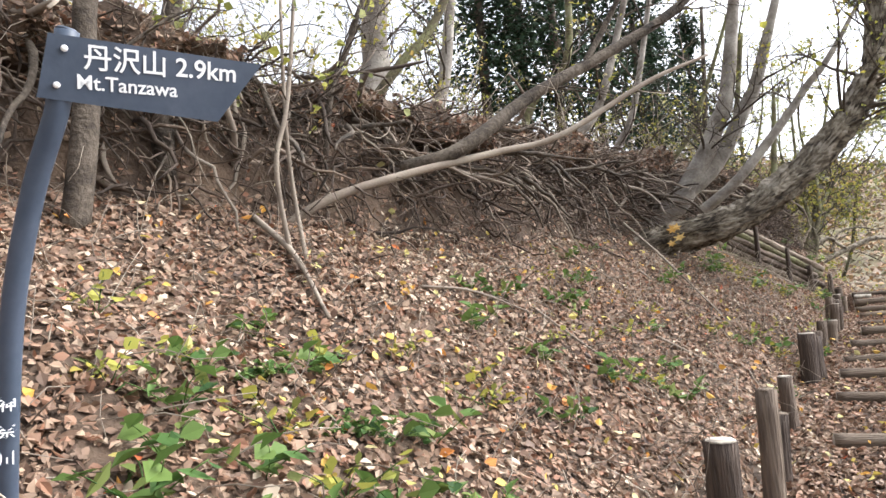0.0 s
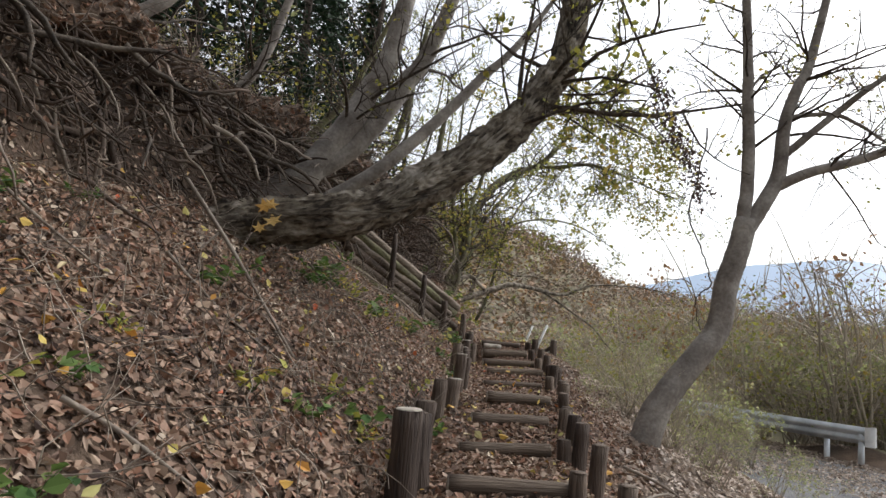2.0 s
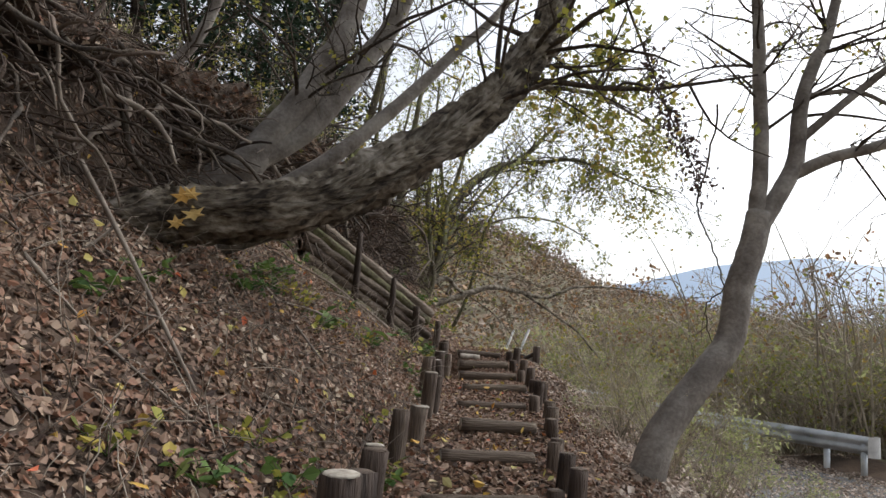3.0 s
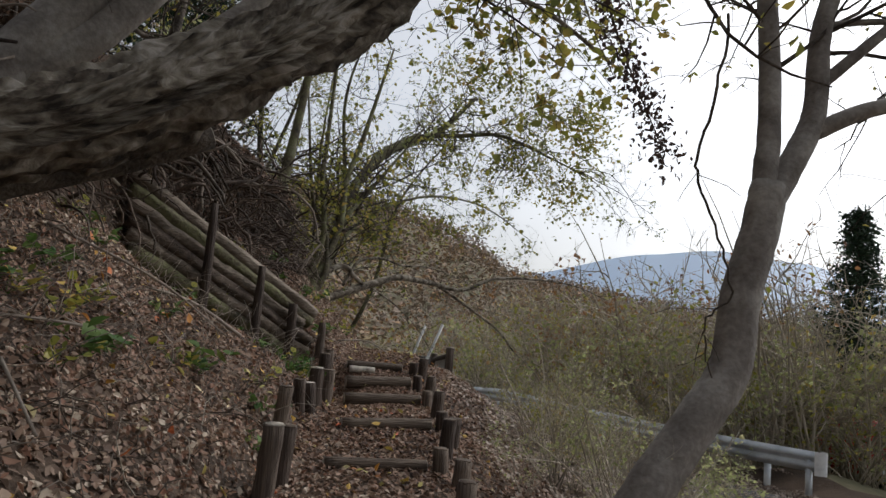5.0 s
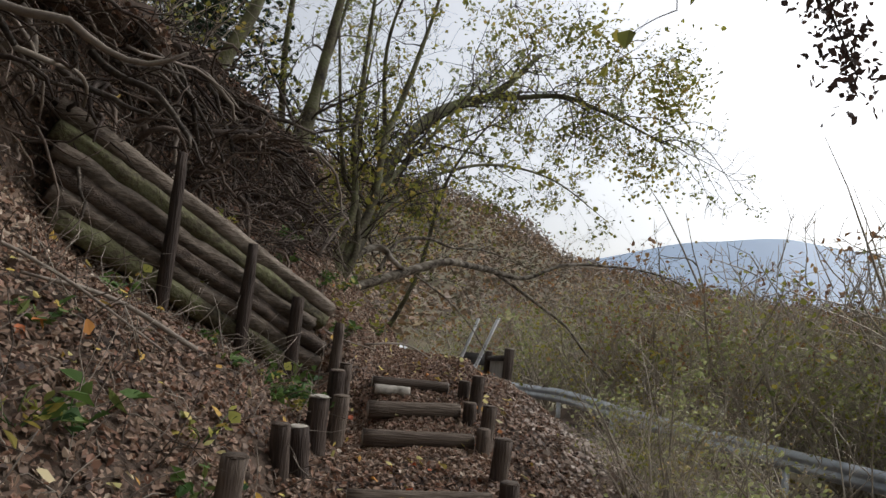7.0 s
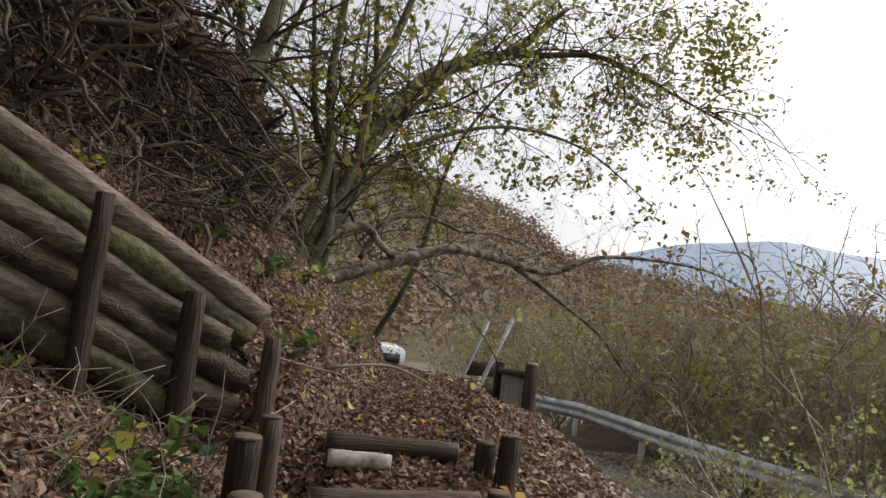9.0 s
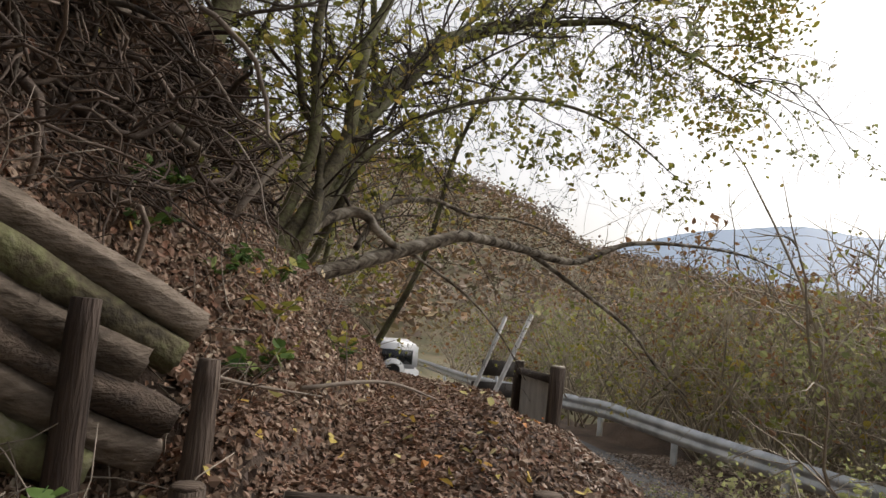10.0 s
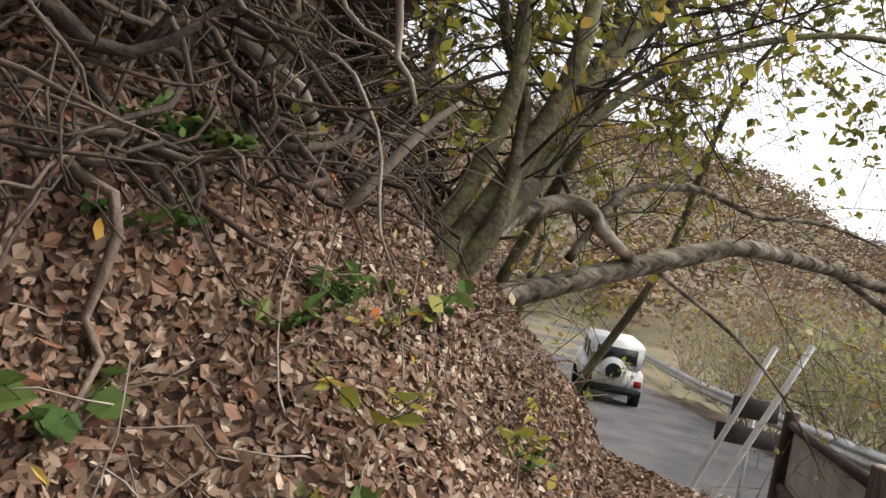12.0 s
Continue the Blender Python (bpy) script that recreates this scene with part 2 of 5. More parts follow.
def box(geo, lo, hi, bevel=0.0, m=None):
    bm = bmesh.new()
    bmesh.ops.create_cube(bm, size=1)
    for v in bm.verts:
        v.co = Vector([lo[k] + (v.co[k] + 0.5) * (hi[k] - lo[k]) for k in range(3)])
    if bevel:
        bmesh.ops.bevel(bm, geom=bm.edges[:], offset=bevel, segments=2, affect="EDGES")
    bm.verts.index_update()
    co = [(m @ v.co if m else v.co)[:] for v in bm.verts]
    geo.add(co, [[v.index for v in f.verts] for f in bm.faces])
    bm.free()


def smoothstep(a, b, x):
    u = np.clip((x - a) / (b - a), 0, 1)
    return u * u * (3 - 2 * u)


# ---- lie of the land ----
YS = [-8, 0, 3, 5.5, 7.8, 8.75, 9.6, 10.46, 11.5, 12.7, 13.9, 14.3, 14.85, 16, 18, 22]
XC = [-0.4, 0.4, 0.85, 1.27, 1.7, 1.85, 2.05, 2.3, 2.45, 2.72, 2.88, 2.9, 2.92, 3.2, 3.6, 3.6]
ZC = [-0.35, -0.28, -0.22, -0.03, 0.22, 0.28, 0.39, 0.48, 0.54, 0.62, 0.68, 0.79, 0.94, 1.0, 1.0, 1.0]
RAIL = spline([(11.1, 17.4), (10.3, 19.0), (9.6, 20.8), (9.0, 23), (8.6, 25.5), (8.2, 28), (7.9, 31.5), (7.6, 37), (7.25, 45), (6.95, 54), (6.6, 64)], 60)
ROAD_IN = 4.6


def path_x(y):
    return np.interp(y, YS, XC)


def ripple(x, y, s):
    return np.sin(x * 1.7 * s + np.sin(y * 1.3 * s) * 1.4) * np.sin(y * 1.9 * s + 0.7 + np.sin(x * 1.1 * s))


def road_z(y):
    return np.interp(y, [0, 17, 23, 26.5, 31, 37, 45, 54, 64, 120], [-1.0, -0.95, -0.93, -0.95, -1.3, -1.8, -2.25, -2.85, -3.4, -5.5])


def rail_side(x, y):
    """Distance past the guard rail, away from the trail (negative on the road)."""
    rx = np.interp(y, np.r_[-60, 8, RAIL[:, 1], 90], np.r_[22, 17.5, RAIL[:, 0], 3])
    return (x - rx) * 0.9


def height(x, y):
    x, y = np.asarray(x, float), np.asarray(y, float)
    d, zc = x - path_x(y), np.interp(y, YS, ZC)
    foot = np.interp(y, [0, 2, 4.5, 6.5, 13, 15, 16.5, 18], [5.0, 4.6, 3.6, 3.1, 2.75, 2.2, 1.65, 1.7])
    rise = np.interp(y, [0, 4, 9, 13, 15, 16.5, 18], [0.5, 0.6, 0.64, 0.68, 0.74, 0.95, 1.0])
    e = -d
    edge = np.interp(y, [0, 13, 14.5, 16], [0.78, 0.76, 0.5, 0.46])
    bank = 0.14 * smoothstep(edge - 0.08, edge + 0.08, e) + 1.08 * rise * np.clip(e - edge, 0, None)
    bank = np.where(e > foot, 0.14 + 1.08 * rise * (foot - edge) + 1.15 * smoothstep(foot, foot + 0.4, e) + 0.3 * np.clip(e - foot - 0.3, 0, 40), bank)
    right = -0.1 * smoothstep(0.42, 0.6, d) - 0.34 * np.clip(d - 0.5, 0, 0.9) - 0.42 * np.clip(d - 1.4, 0, None)
    z = zc + np.where(d < 0, bank, right)
    road = road_z(y)
    # the bank is cut away below the log wall of the upper trail
    ax, ay = x - 0.35, y - 14.0
    along, off = ax * 0.856 + ay * 0.517, ay * 0.856 - ax * 0.517
    ends = smoothstep(-0.6, 0.3, along) * (1 - smoothstep(1.9, 2.4, along))
    z = z - ends * 0.5 * np.where(off < 0, np.exp(-(off / 0.75) ** 2), 1 - smoothstep(0.0, 0.12, off))
    z = z - 0.5 * np.exp(-((x - 1.95) / 0.55) ** 2 - ((y - 15.7) / 0.45) ** 2)
    z = np.where(d > 0, np.maximum(z, road), z)
    nose = 2.37 - 0.75 * (x - 2.25) - 0.85 * np.clip(y - 17.6, 0, None)
    z = np.where(y > 14.5, np.minimum(z, np.maximum(nose, road)), z)
    rough = ripple(x, y, 1.0) * 0.05 + ripple(x + 3, y, 2.7) * 0.025 + ripple(x, y + 5, 6.1) * 0.012
    z = z + rough * np.where(np.abs(d) < 0.5, 0.35, 1.0) * np.where(z <= road + 0.02, 0.25, 1.0)
    past = rail_side(x, y)
    z = np.where(past > 0.4, road - 0.1 * np.clip(past - 0.4, 0, 12) - 0.12 * np.clip(past - 12, 0, 45) + ripple(x, y, 0.4) * 0.3, z)
    far = np.hypot(x, y)
    # the wooded hill across the valley, higher towards the trail's side
    crest = np.interp(np.degrees(np.arctan2(x - 2, y - 8)), [-90, -40, 0, 5, 10, 13, 16, 19, 24, 30, 45, 90], [15, 14, 9.8, 9.6, 9.2, 8.7, 7.8, 5.9, 5.3, 4.2, 3.0, 2.5])
    hill = (np.tan(np.radians(crest)) * 190 + 6) * smoothstep(45, 200, far) * (1 - 0.7 * smoothstep(210, 420, far))
    return z + hill


def ground_at(x, y):
    return float(height(x, y))


def spread_axis(lo, hi, step, reach):
    mid = np.arange(lo, hi + 1e-6, step)
    out = step * 1.16 ** np.arange(1, 200)
    out = np.cumsum(out)
    out = out[out < reach]
    return np.r_[(lo - out)[::-1], mid, hi + out]


gx, gy = spread_axis(-6, 8, 0.11, 3000), spread_axis(-2, 21, 0.11, 3000)
GX, GY = np.meshgrid(gx, gy)
GZ = height(GX, GY)
nx = len(gx)
idx = np.arange(len(gx) * len(gy)).reshape(len(gy), nx)
geo = Geo()
geo.v = [np.stack([GX, GY, GZ], -1).reshape(-1, 3)]
geo.f = np.stack([idx[:-1, :-1], idx[:-1, 1:], idx[1:, 1:], idx[1:, :-1]], -1).reshape(-1, 4).tolist()
ground_ob = part("ground", geo, SOIL, None)
ground_ob.data.materials.append(HILLSIDE)
fcx, fcy = (GX[:-1, :-1] + GX[1:, 1:]) / 2, (GY[:-1, :-1] + GY[1:, 1:]) / 2
far_face = ((rail_side(fcx, fcy) > 1.2) | (np.hypot(fcx, fcy) > 40)).astype(np.int32).ravel()
ground_ob.data.polygons.foreach_set("material_index", far_face)
tagged(ground_ob, "dark brown leafy soil of a steep wooded bank", "ground", kind="structure")

# asphalt strip along the guard rail
geo = Geo()
mid = np.vstack([[(17.5, -6), (15.8, 4), (14.2, 10), (12.6, 14.2)], RAIL[::3, :2]]) if RAIL.shape[1] > 2 else np.vstack([[(17.5, -6), (15.8, 4), (14.2, 10), (12.6, 14.2)], RAIL[::3]])
cl = spline(mid, 90)
tang = np.gradient(cl, axis=0)
tang /= np.linalg.norm(tang, axis=1)[:, None]
inward = np.stack([-tang[:, 1], tang[:, 0]], -1)
rows = [cl + inward * o for o in (0.7, 2.2, 3.8, 5.8)]
v = np.stack([np.column_stack([r, np.maximum(road_z(r[:, 1]), height(r[:, 0], r[:, 1])) + 0.012]) for r in rows], 1)
ids = np.arange(90 * 4).reshape(90, 4)
geo.v, geo.f = [v.reshape(-1, 3)], np.stack([ids[:-1, :-1], ids[:-1, 1:], ids[1:, 1:], ids[1:, :-1]], -1).reshape(-1, 4).tolist()
tagged(part("road", geo, ASPHALT, None), "grey asphalt mountain road strewn with leaves", "road", kind="structure")

# far ridge, its air haze painted in as blue colour and glow
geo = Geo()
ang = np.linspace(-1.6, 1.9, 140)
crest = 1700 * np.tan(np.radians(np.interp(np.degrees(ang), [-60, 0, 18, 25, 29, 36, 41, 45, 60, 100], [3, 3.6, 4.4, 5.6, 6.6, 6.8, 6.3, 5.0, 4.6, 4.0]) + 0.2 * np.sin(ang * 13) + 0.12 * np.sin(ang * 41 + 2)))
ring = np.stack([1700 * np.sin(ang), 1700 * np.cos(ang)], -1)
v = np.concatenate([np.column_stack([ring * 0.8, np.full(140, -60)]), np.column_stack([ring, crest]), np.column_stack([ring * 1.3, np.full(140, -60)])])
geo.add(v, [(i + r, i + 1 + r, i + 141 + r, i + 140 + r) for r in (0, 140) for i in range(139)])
tagged(part("backdrop", geo, HAZE_PAINT, None), "mountain ridge in the far distance, haze painted in as blue", "mountain", kind="structure")


# ---- stair and its stakes ----
def log_thing(name, a, b, r, material, label, category, group, bend=0.02, sides=12):
    ob = new(name)
    ob.location = a
    g = Geo()
    d = np.array(b, float) - a
    pts = wander((0, 0, 0), d, np.linalg.norm(d), 9, 0.01)
    pts = pts + (d / 9 * np.arange(10)[:, None] - pts) * 0.8
    tube(g, pts, [r * 1.02, r, r * 0.97, r, r * 0.94], sides, rough=0.035)
    part("shaft", g, material, ob)
    for p, sign in ((pts[0], -1), (pts[-1], 1)):
        g = Geo()
        tube(g, [p, p + d / np.linalg.norm(d) * 0.004 * sign], [r * 0.9, r * 0.86], sides)
        part("sawn_end", g, SAWN if material is LOG else STAKE, ob)
    return tagged(ob, label, category, group)


def stake_thing(x, y, top, r, lean=(0, 0), material=None, split=False, label="dark weathered round wooden stake driven beside the steps", group="stakes along the steps", bury=0.15):
    z0 = ground_at(x, y) - bury
    ob = new("stake")
    ob.location = (x, y, z0)
    g = Geo()
    h = top - z0
    pts = np.array([(lean[0] * s, lean[1] * s, h * s) for s in np.linspace(0, 1, 7)])
    tube(g, pts, [r * 1.05, r, r * 0.98, r * 0.95], 10, rough=0.06 if split else 0.03, furrow=0.05)
    part("shaft", g, material or STAKE, ob)
    g = Geo()
    e = pts[-1]
    tube(g, [e - (0, 0, 0.004), e + (0, 0, 0.006)], [r * 0.96, r * 0.8], 10, rough=0.05)
    part("weathered_top", g, SAWN if split and rng.random() < 0.5 else LOG, ob, "weathered cut top")
    return tagged(ob, label, "stake", group)


STEPS = [(5.6, 0.9), (6.8, 0.95), (7.8, 1.0), (8.75, 0.9), (9.6, 0.9), (10.46, 0.85), (11.5, 0.9), (12.7, 1.0), (13.95, 1.05), (14.4, 0.95), (14.85, 0.85)]
for k, (y, w) in enumerate(STEPS):
    x = float(path_x(y))
    half = 0.36 * w
    lz = float(np.interp(y, YS, ZC)) + 0.035
    dy = rng.normal() * 0.03
    log_thing("step_log", (x - half, y - dy, lz + rng.normal() * 0.012), (x + half, y + dy, lz + rng.normal() * 0.012), 0.058 + rng.uniform(-0.008, 0.008), LOG,
              "weathered round log set across the earth stair", "log step", "log steps of the stair")
    if k > 0:
        stake_thing(x + 0.42 + rng.normal() * 0.02, y - 0.06, lz + 0.09 + rng.uniform(-0.03, 0.05), 0.052, (rng.normal() * 0.02, 0), label="short dark wooden stake holding a log step")
log_thing("fallen_pale_wood", (2.62, 14.68, 0.95), (2.9, 14.7, 0.94), 0.04, SAWN, "short pale split piece of wood below a step", "wood piece", "")

for y, tall, r, dx in ((3.7, 0.55, 0.085, -0.12), (4.15, 0.7, 0.055, 0.05), (4.9, 0.4, 0.06, 0), (6.0, 0.42, 0.06, 0), (7.55, 0.5, 0.085, 0.02), (7.8, 0.42, 0.07, 0.08), (8.26, 0.42, 0.07, 0.02), (8.6, 0.36, 0.06, 0.02), (9.45, 0.36, 0.06, 0), (9.87, 0.3, 0.07, 0.05),
                       (10.9, 0.4, 0.06, 0), (11.15, 0.34, 0.05, 0.05), (12.02, 0.42, 0.055, -0.12), (12.9, 0.34, 0.05, -0.1), (13.0, 0.3, 0.06, -0.02), (13.55, 0.36, 0.065, -0.02), (13.9, 0.3, 0.06, 0.05), (14.2, 0.36, 0.06, 0.02), (14.5, 0.3, 0.05, 0.08)):
    x = float(path_x(y)) - 0.62 + dx
    stake_thing(x, y, float(np.interp(y, YS, ZC)) + tall, r, (rng.normal() * 0.03, rng.normal() * 0.03), split=True, label="old split round stake shoring the foot of the bank", group="stakes at the foot of the bank")
for y, tall, dx in ((7.4, 0.2, 0.6), (8.1, 0.24, 0.55), (8.7, 0.26, 0.52), (9.2, 0.2, 0.5), (9.85, 0.12, 0.46), (10.6, 0.2, 0.44), (11.2, 0.16, 0.5), (12.0, 0.24, 0.46), (12.35, 0.18, 0.52), (13.2, 0.25, 0.45), (14.1, 0.22, 0.48), (14.7, 0.2, 0.5)):
    stake_thing(float(path_x(y)) + dx, y, float(np.interp(y, YS, ZC)) + tall, 0.055, (0.03, 0), label="dark leaning stake on the open side of the stair", group="stakes on the open side")

# ---- log retaining wall of the upper trail ----
OLDLOG = ramp_material("rotting_log", [(0.035, 0.026, 0.02), (0.1, 0.078, 0.058), (0.19, 0.15, 0.115), (0.3, 0.25, 0.2)], scale=2.2, bump=1.0, bump_scale=16, fine=0.7, stretch=(1, 1, 2.5), obj_random=0.5)
wall = new("retaining_log_wall")
wall.location = (1.2, 14.4, 0)
wa, wb = np.array([0.35, 14.0, 0.0]), np.array([2.25, 15.15, 0.0])
for k in range(6):
    g = Geo()
    z1, z2 = 2.68 - 0.14 * k, 1.5 - 0.125 * k
    off = np.array([0.517, -0.856, 0]) * (0.02 * k + 0.01 * rng.normal())
    s1 = 1.0 - 0.03 * k + rng.normal() * 0.03
    a = wa + off + (0, 0, z1) - wall.location
    b = wa + (wb - wa) * s1 + off + (0, 0, z1 + (z2 - z1) * s1) - wall.location
    pts = np.linspace(a, b, 12) + rng.normal(size=(12, 3)) * 0.006
    tube(g, spline(pts, 40), [0.072, 0.075, 0.068, 0.072, 0.066], 18, rough=0.025, furrow=0.07)
    part("log", g, (OLDLOG, MOSSBARK, OLDLOG, LOG, OLDLOG, MOSSBARK)[k], wall)
for s, top, r in ((0.33, 2.52, 0.045), (0.6, 1.96, 0.045), (0.79, 1.6, 0.055), (0.97, 1.42, 0.05)):
    g = Geo()
    p = wa + (wb - wa) * s + np.array([0.517, -0.856, 0]) * 0.2
    p0 = np.array([p[0], p[1], ground_at(p[0], p[1]) - 0.25])
    p1 = np.array([p[0] + 0.02, p[1] + 0.02, top])
    tube(g, np.linspace(p0, p1, 9) - np.array(wall.location), [r, r, r * 0.95, r * 0.75], 9, rough=0.07, furrow=0.08)
    part("stake", g, STAKE, wall, "split dark stake with a ragged top")
tagged(wall, "stacked weathered logs held by stakes on the slope", "retaining wall")
upper = new("retaining_log_wall")
upper.location = (1.91, 16.02, 0)
ua = np.array([1.91, 16.02, 0.0])
for k in range(3):
    g = Geo()
    run = np.array([0.8, 0.6, -0.46])
    a = ua + run * (-1.15 + 0.1 * k) + np.array([0.6, -0.8, 0]) * (0.03 * k - 0.14) + (0, 0, 1.39 - 0.13 * k) - np.array(upper.location)
    pts = np.array([a + run * q for q in np.linspace(0, 1.75 - 0.12 * k, 12)]) + rng.normal(size=(12, 3)) * 0.006
    tube(g, spline(pts, 36), [0.062, 0.065, 0.06, 0.062, 0.055], 18, rough=0.03, furrow=0.07)
    part("log", g, (OLDLOG, MOSSBARK, OLDLOG)[k], upper)
g = Geo()
p0 = np.array([ua[0], ua[1], ground_at(ua[0], ua[1]) - 0.25])
tube(g, np.linspace(p0, ua + (0.01, 0.01, 1.47), 9) - np.array(upper.location), [0.055, 0.055, 0.052, 0.05], 10, rough=0.06, furrow=0.08)
part("stake", g, STAKE, upper, "dark weathered stake holding the logs")
tagged(upper, "mossy weathered logs held by a stake on the bank", "retaining wall")

# ---- notice board seen from behind, white poles and their signs ----
board = new("notice_board")
board.location = (4.9, 19.1, ground_at(4.9, 19.1))
o = np.array(board.location)
p1, p2 = np.array([4.9, 19.06, 1.1]), np.array([5.36, 22.1, 0.86])
for p, r in ((p1, 0.075), (p2, 0.07)):
    g = Geo()
    base = np.array([p[0] - 0.05, p[1], min(ground_at(p[0], p[1]), p[2] - 1.2) - 0.2])
    tube(g, np.linspace(base, p, 8) - o, [r, r, r, r * 0.97], 14, rough=0.015)
    post = part("post", g, STAKE, board, "dark brown round post")
    g = Geo()
    tube(g, [p - o, p - o + (0, 0, 0.012)], [r * 0.99, r * 0.8], 14)
    part("post_cap", g, SAWN, post, "pale weathered post top")
for k, (lo, hi) in enumerate(((-0.13, -0.03), (-0.76, -0.66))):
    g = Geo()
    a, b = p1 + (0, 0, lo), p2 + (0, 0, lo)
    tube(g, np.linspace(a, b, 4) - o, [0.045], 10, rough=0.02)
    part("cross_rail", g, STAKE, board, "dark round cross rail")
g = Geo()
q = [p1 + (0.02, 0.06, -0.11), p2 + (0.02, -0.06, -0.11), p2 + (0.02, -0.06, -0.72), p1 + (0.02, 0.06, -0.72)]
q = np.array(q) - o
g.add(np.vstack([q, q + (0.025, 0, 0)]), [(0, 1, 2, 3), (7, 6, 5, 4), (0, 4, 5, 1), (1, 5, 6, 2), (2, 6, 7, 3), (3, 7, 4, 0)])
part("panel", g, PANEL, board, "plain grey panel back", smooth=False)
tagged(board, "dark wooden notice board with a grey back", "notice board")

for top, low, r in (((5.7, 22.9, 1.49), (4.9, 22.9, -0.55), 0.036), ((5.18, 22.41, 1.44), (4.64, 22.4, -0.07), 0.03)):
    ob = new("leaning_pole")
    low = np.array(low)
    top = np.array(top)
    gz = ground_at(low[0], low[1])
    low = low + (top - low) * (gz - 0.1 - low[2]) / (top[2] - low[2])
    ob.location = low
    g = Geo()
    tube(g, np.linspace(low, top, 6) - low, [r], 10)
    part("shaft", g, POLEWHITE, ob)
    g = Geo()
    tube(g, [top - low, top - low + (0.005, 0, 0.012)], [r * 1.1, r * 0.5], 10)
    part("cap", g, POLEWHITE, ob)
    tagged(ob, "thin white painted pole leaning by the road", "pole", "leaning white poles")
road_sign = new("road_sign")
road_sign.location = (5.35, 23.3, ground_at(5.35, 23.3))
g = Geo()
box(g, (-0.26, -0.015, 1.42), (0.26, 0.015, 1.66), 0.006)
part("upper_plate", g, DARKPANEL, road_sign, "dark back of a sign plate")
g = Geo()
box(g, (-0.4, -0.015, 1.1), (0.28, 0.015, 1.32), 0.006)
part("lower_plate", g, DARKPANEL, road_sign, "dark back of a sign plate")
g = Geo()
tube(g, [(0, 0.03, -0.1), (0, 0.03, 1.6)], [0.025], 10)
part("post", g, ZINC, road_sign)
tagged(road_sign, "two dark sign plates seen from behind beside the road", "road sign")

# ---- trail signpost ----
signpost = new("trail_signpost")
sp = [(-1.6, 1.31, ground_at(-1.6, 1.31) - 0.1), (-1.56, 1.27, 0.7), (-1.45, 1.21, 1.17), (-1.34, 1.19, 1.49), (-1.23, 1.18, 1.71), (-1.18, 1.17, 1.9)]
signpost.location = sp[0]
so = np.array(sp[0])
g = Geo()
tube(g, spline(sp, 24) - so, [0.03], 16)
post = part("post", g, SIGNBLUE, signpost, "slate blue round steel post")
g = Geo()
tube(g, np.array([(-1.18, 1.17, 1.9), (-1.177, 1.17, 1.908)]) - so, [0.03, 0.02], 16)
part("post_cap", g, SIGNBLUE, post)
# arrow plate: u along the plate, w up the plate
o0 = np.array([-1.21, 1.14, 1.73])
u = np.array([0.316, 0.469, 0.026])
u /= np.linalg.norm(u)
w = np.array([0.235, -0.212, 0.947])
w = w - u * (w @ u) * 0.2
w /= np.linalg.norm(w)
nrm = np.cross(u, w)
nrm = nrm if nrm[1] < 0 else -nrm
S = np.array([[-0.03, -0.012], [0.43, -0.05], [0.56, 0.125], [0.0, 0.15]])
front = np.array([o0 + u * a + w * b for a, b in S]) - so
g = Geo()
g.add(np.vstack([front, front - nrm * 0.012]), [(0, 1, 2, 3), (7, 6, 5, 4), (0, 4, 5, 1), (1, 5, 6, 2), (2, 6, 7, 3), (3, 7, 4, 0)])
plate = part("arrow_plate", g, SIGNBLUE, signpost, "slate blue arrow plate with white lettering", smooth=False)
for a, b in ((0.035, 0.115), (0.015, 0.022)):
    g = Geo()
    c = o0 + u * a + w * b - so
    tube(g, [c, c + nrm * 0.008, c + nrm * 0.01], [0.0085, 0.0085, 0.004], 10)
    part("bolt_head", g, SIGNWHITE, plate, "white bolt head")


def lettering(text, origin, ux, up, size, parent, material):
    cu = bpy.data.curves.new("lettering", "FONT")
    cu.body, cu.size, cu.extrude = text, size, 0.0008
    cu.offset = size * 0.012
    tmp = new("lettering", cu)
    bpy.context.view_layer.update()
    me = bpy.data.meshes.new_from_object(tmp.evaluated_get(bpy.context.evaluated_depsgraph_get()))
    bpy.data.objects.remove(tmp)
    me.materials.clear()
    me.materials.append(material)
    n = np.cross(ux, up)
    m = Matrix(((ux[0], up[0], n[0], origin[0]), (ux[1], up[1], n[1], origin[1]), (ux[2], up[2], n[2], origin[2]), (0, 0, 0, 1)))
    me.transform(m)
    return link_mesh("lettering", me, parent, "white painted lettering")


wv = np.cross(nrm, u)
wv = wv if wv[2] > 0 else -wv
tilt_u = u * 0.995 - wv * 0.015
lettering("\u4e39\u6ca2\u5c71 2.9km", o0 + u * 0.078 + w * 0.074 + nrm * 0.0015 - so, tilt_u, wv, 0.071, plate, SIGNWHITE)
lettering("Mt.Tanzawa", o0 + u * 0.06 + w * 0.017 + nrm * 0.0015 - so, tilt_u, wv, 0.053, plate, SIGNWHITE)
for k, ch in enumerate("\u795e\u5948\u5ddd"):
    zz = 0.93 - 0.072 * k
    curve = spline(sp, 60)
    cx = np.array([np.interp(zz, curve[:, 2], curve[:, 0]), np.interp(zz, curve[:, 2], curve[:, 1]), zz])
    face = np.array([0.78, -0.63, 0])
    lettering(ch, cx + face * 0.034 - np.array([0.63, 0.78, 0]) * 0.02 - so, np.array([0.63, 0.78, 0]), np.array([0.0, 0, 1]), 0.042, post, SIGNWHITE)
tagged(signpost, "slate blue steel trail signpost with an arrow plate", "signpost")


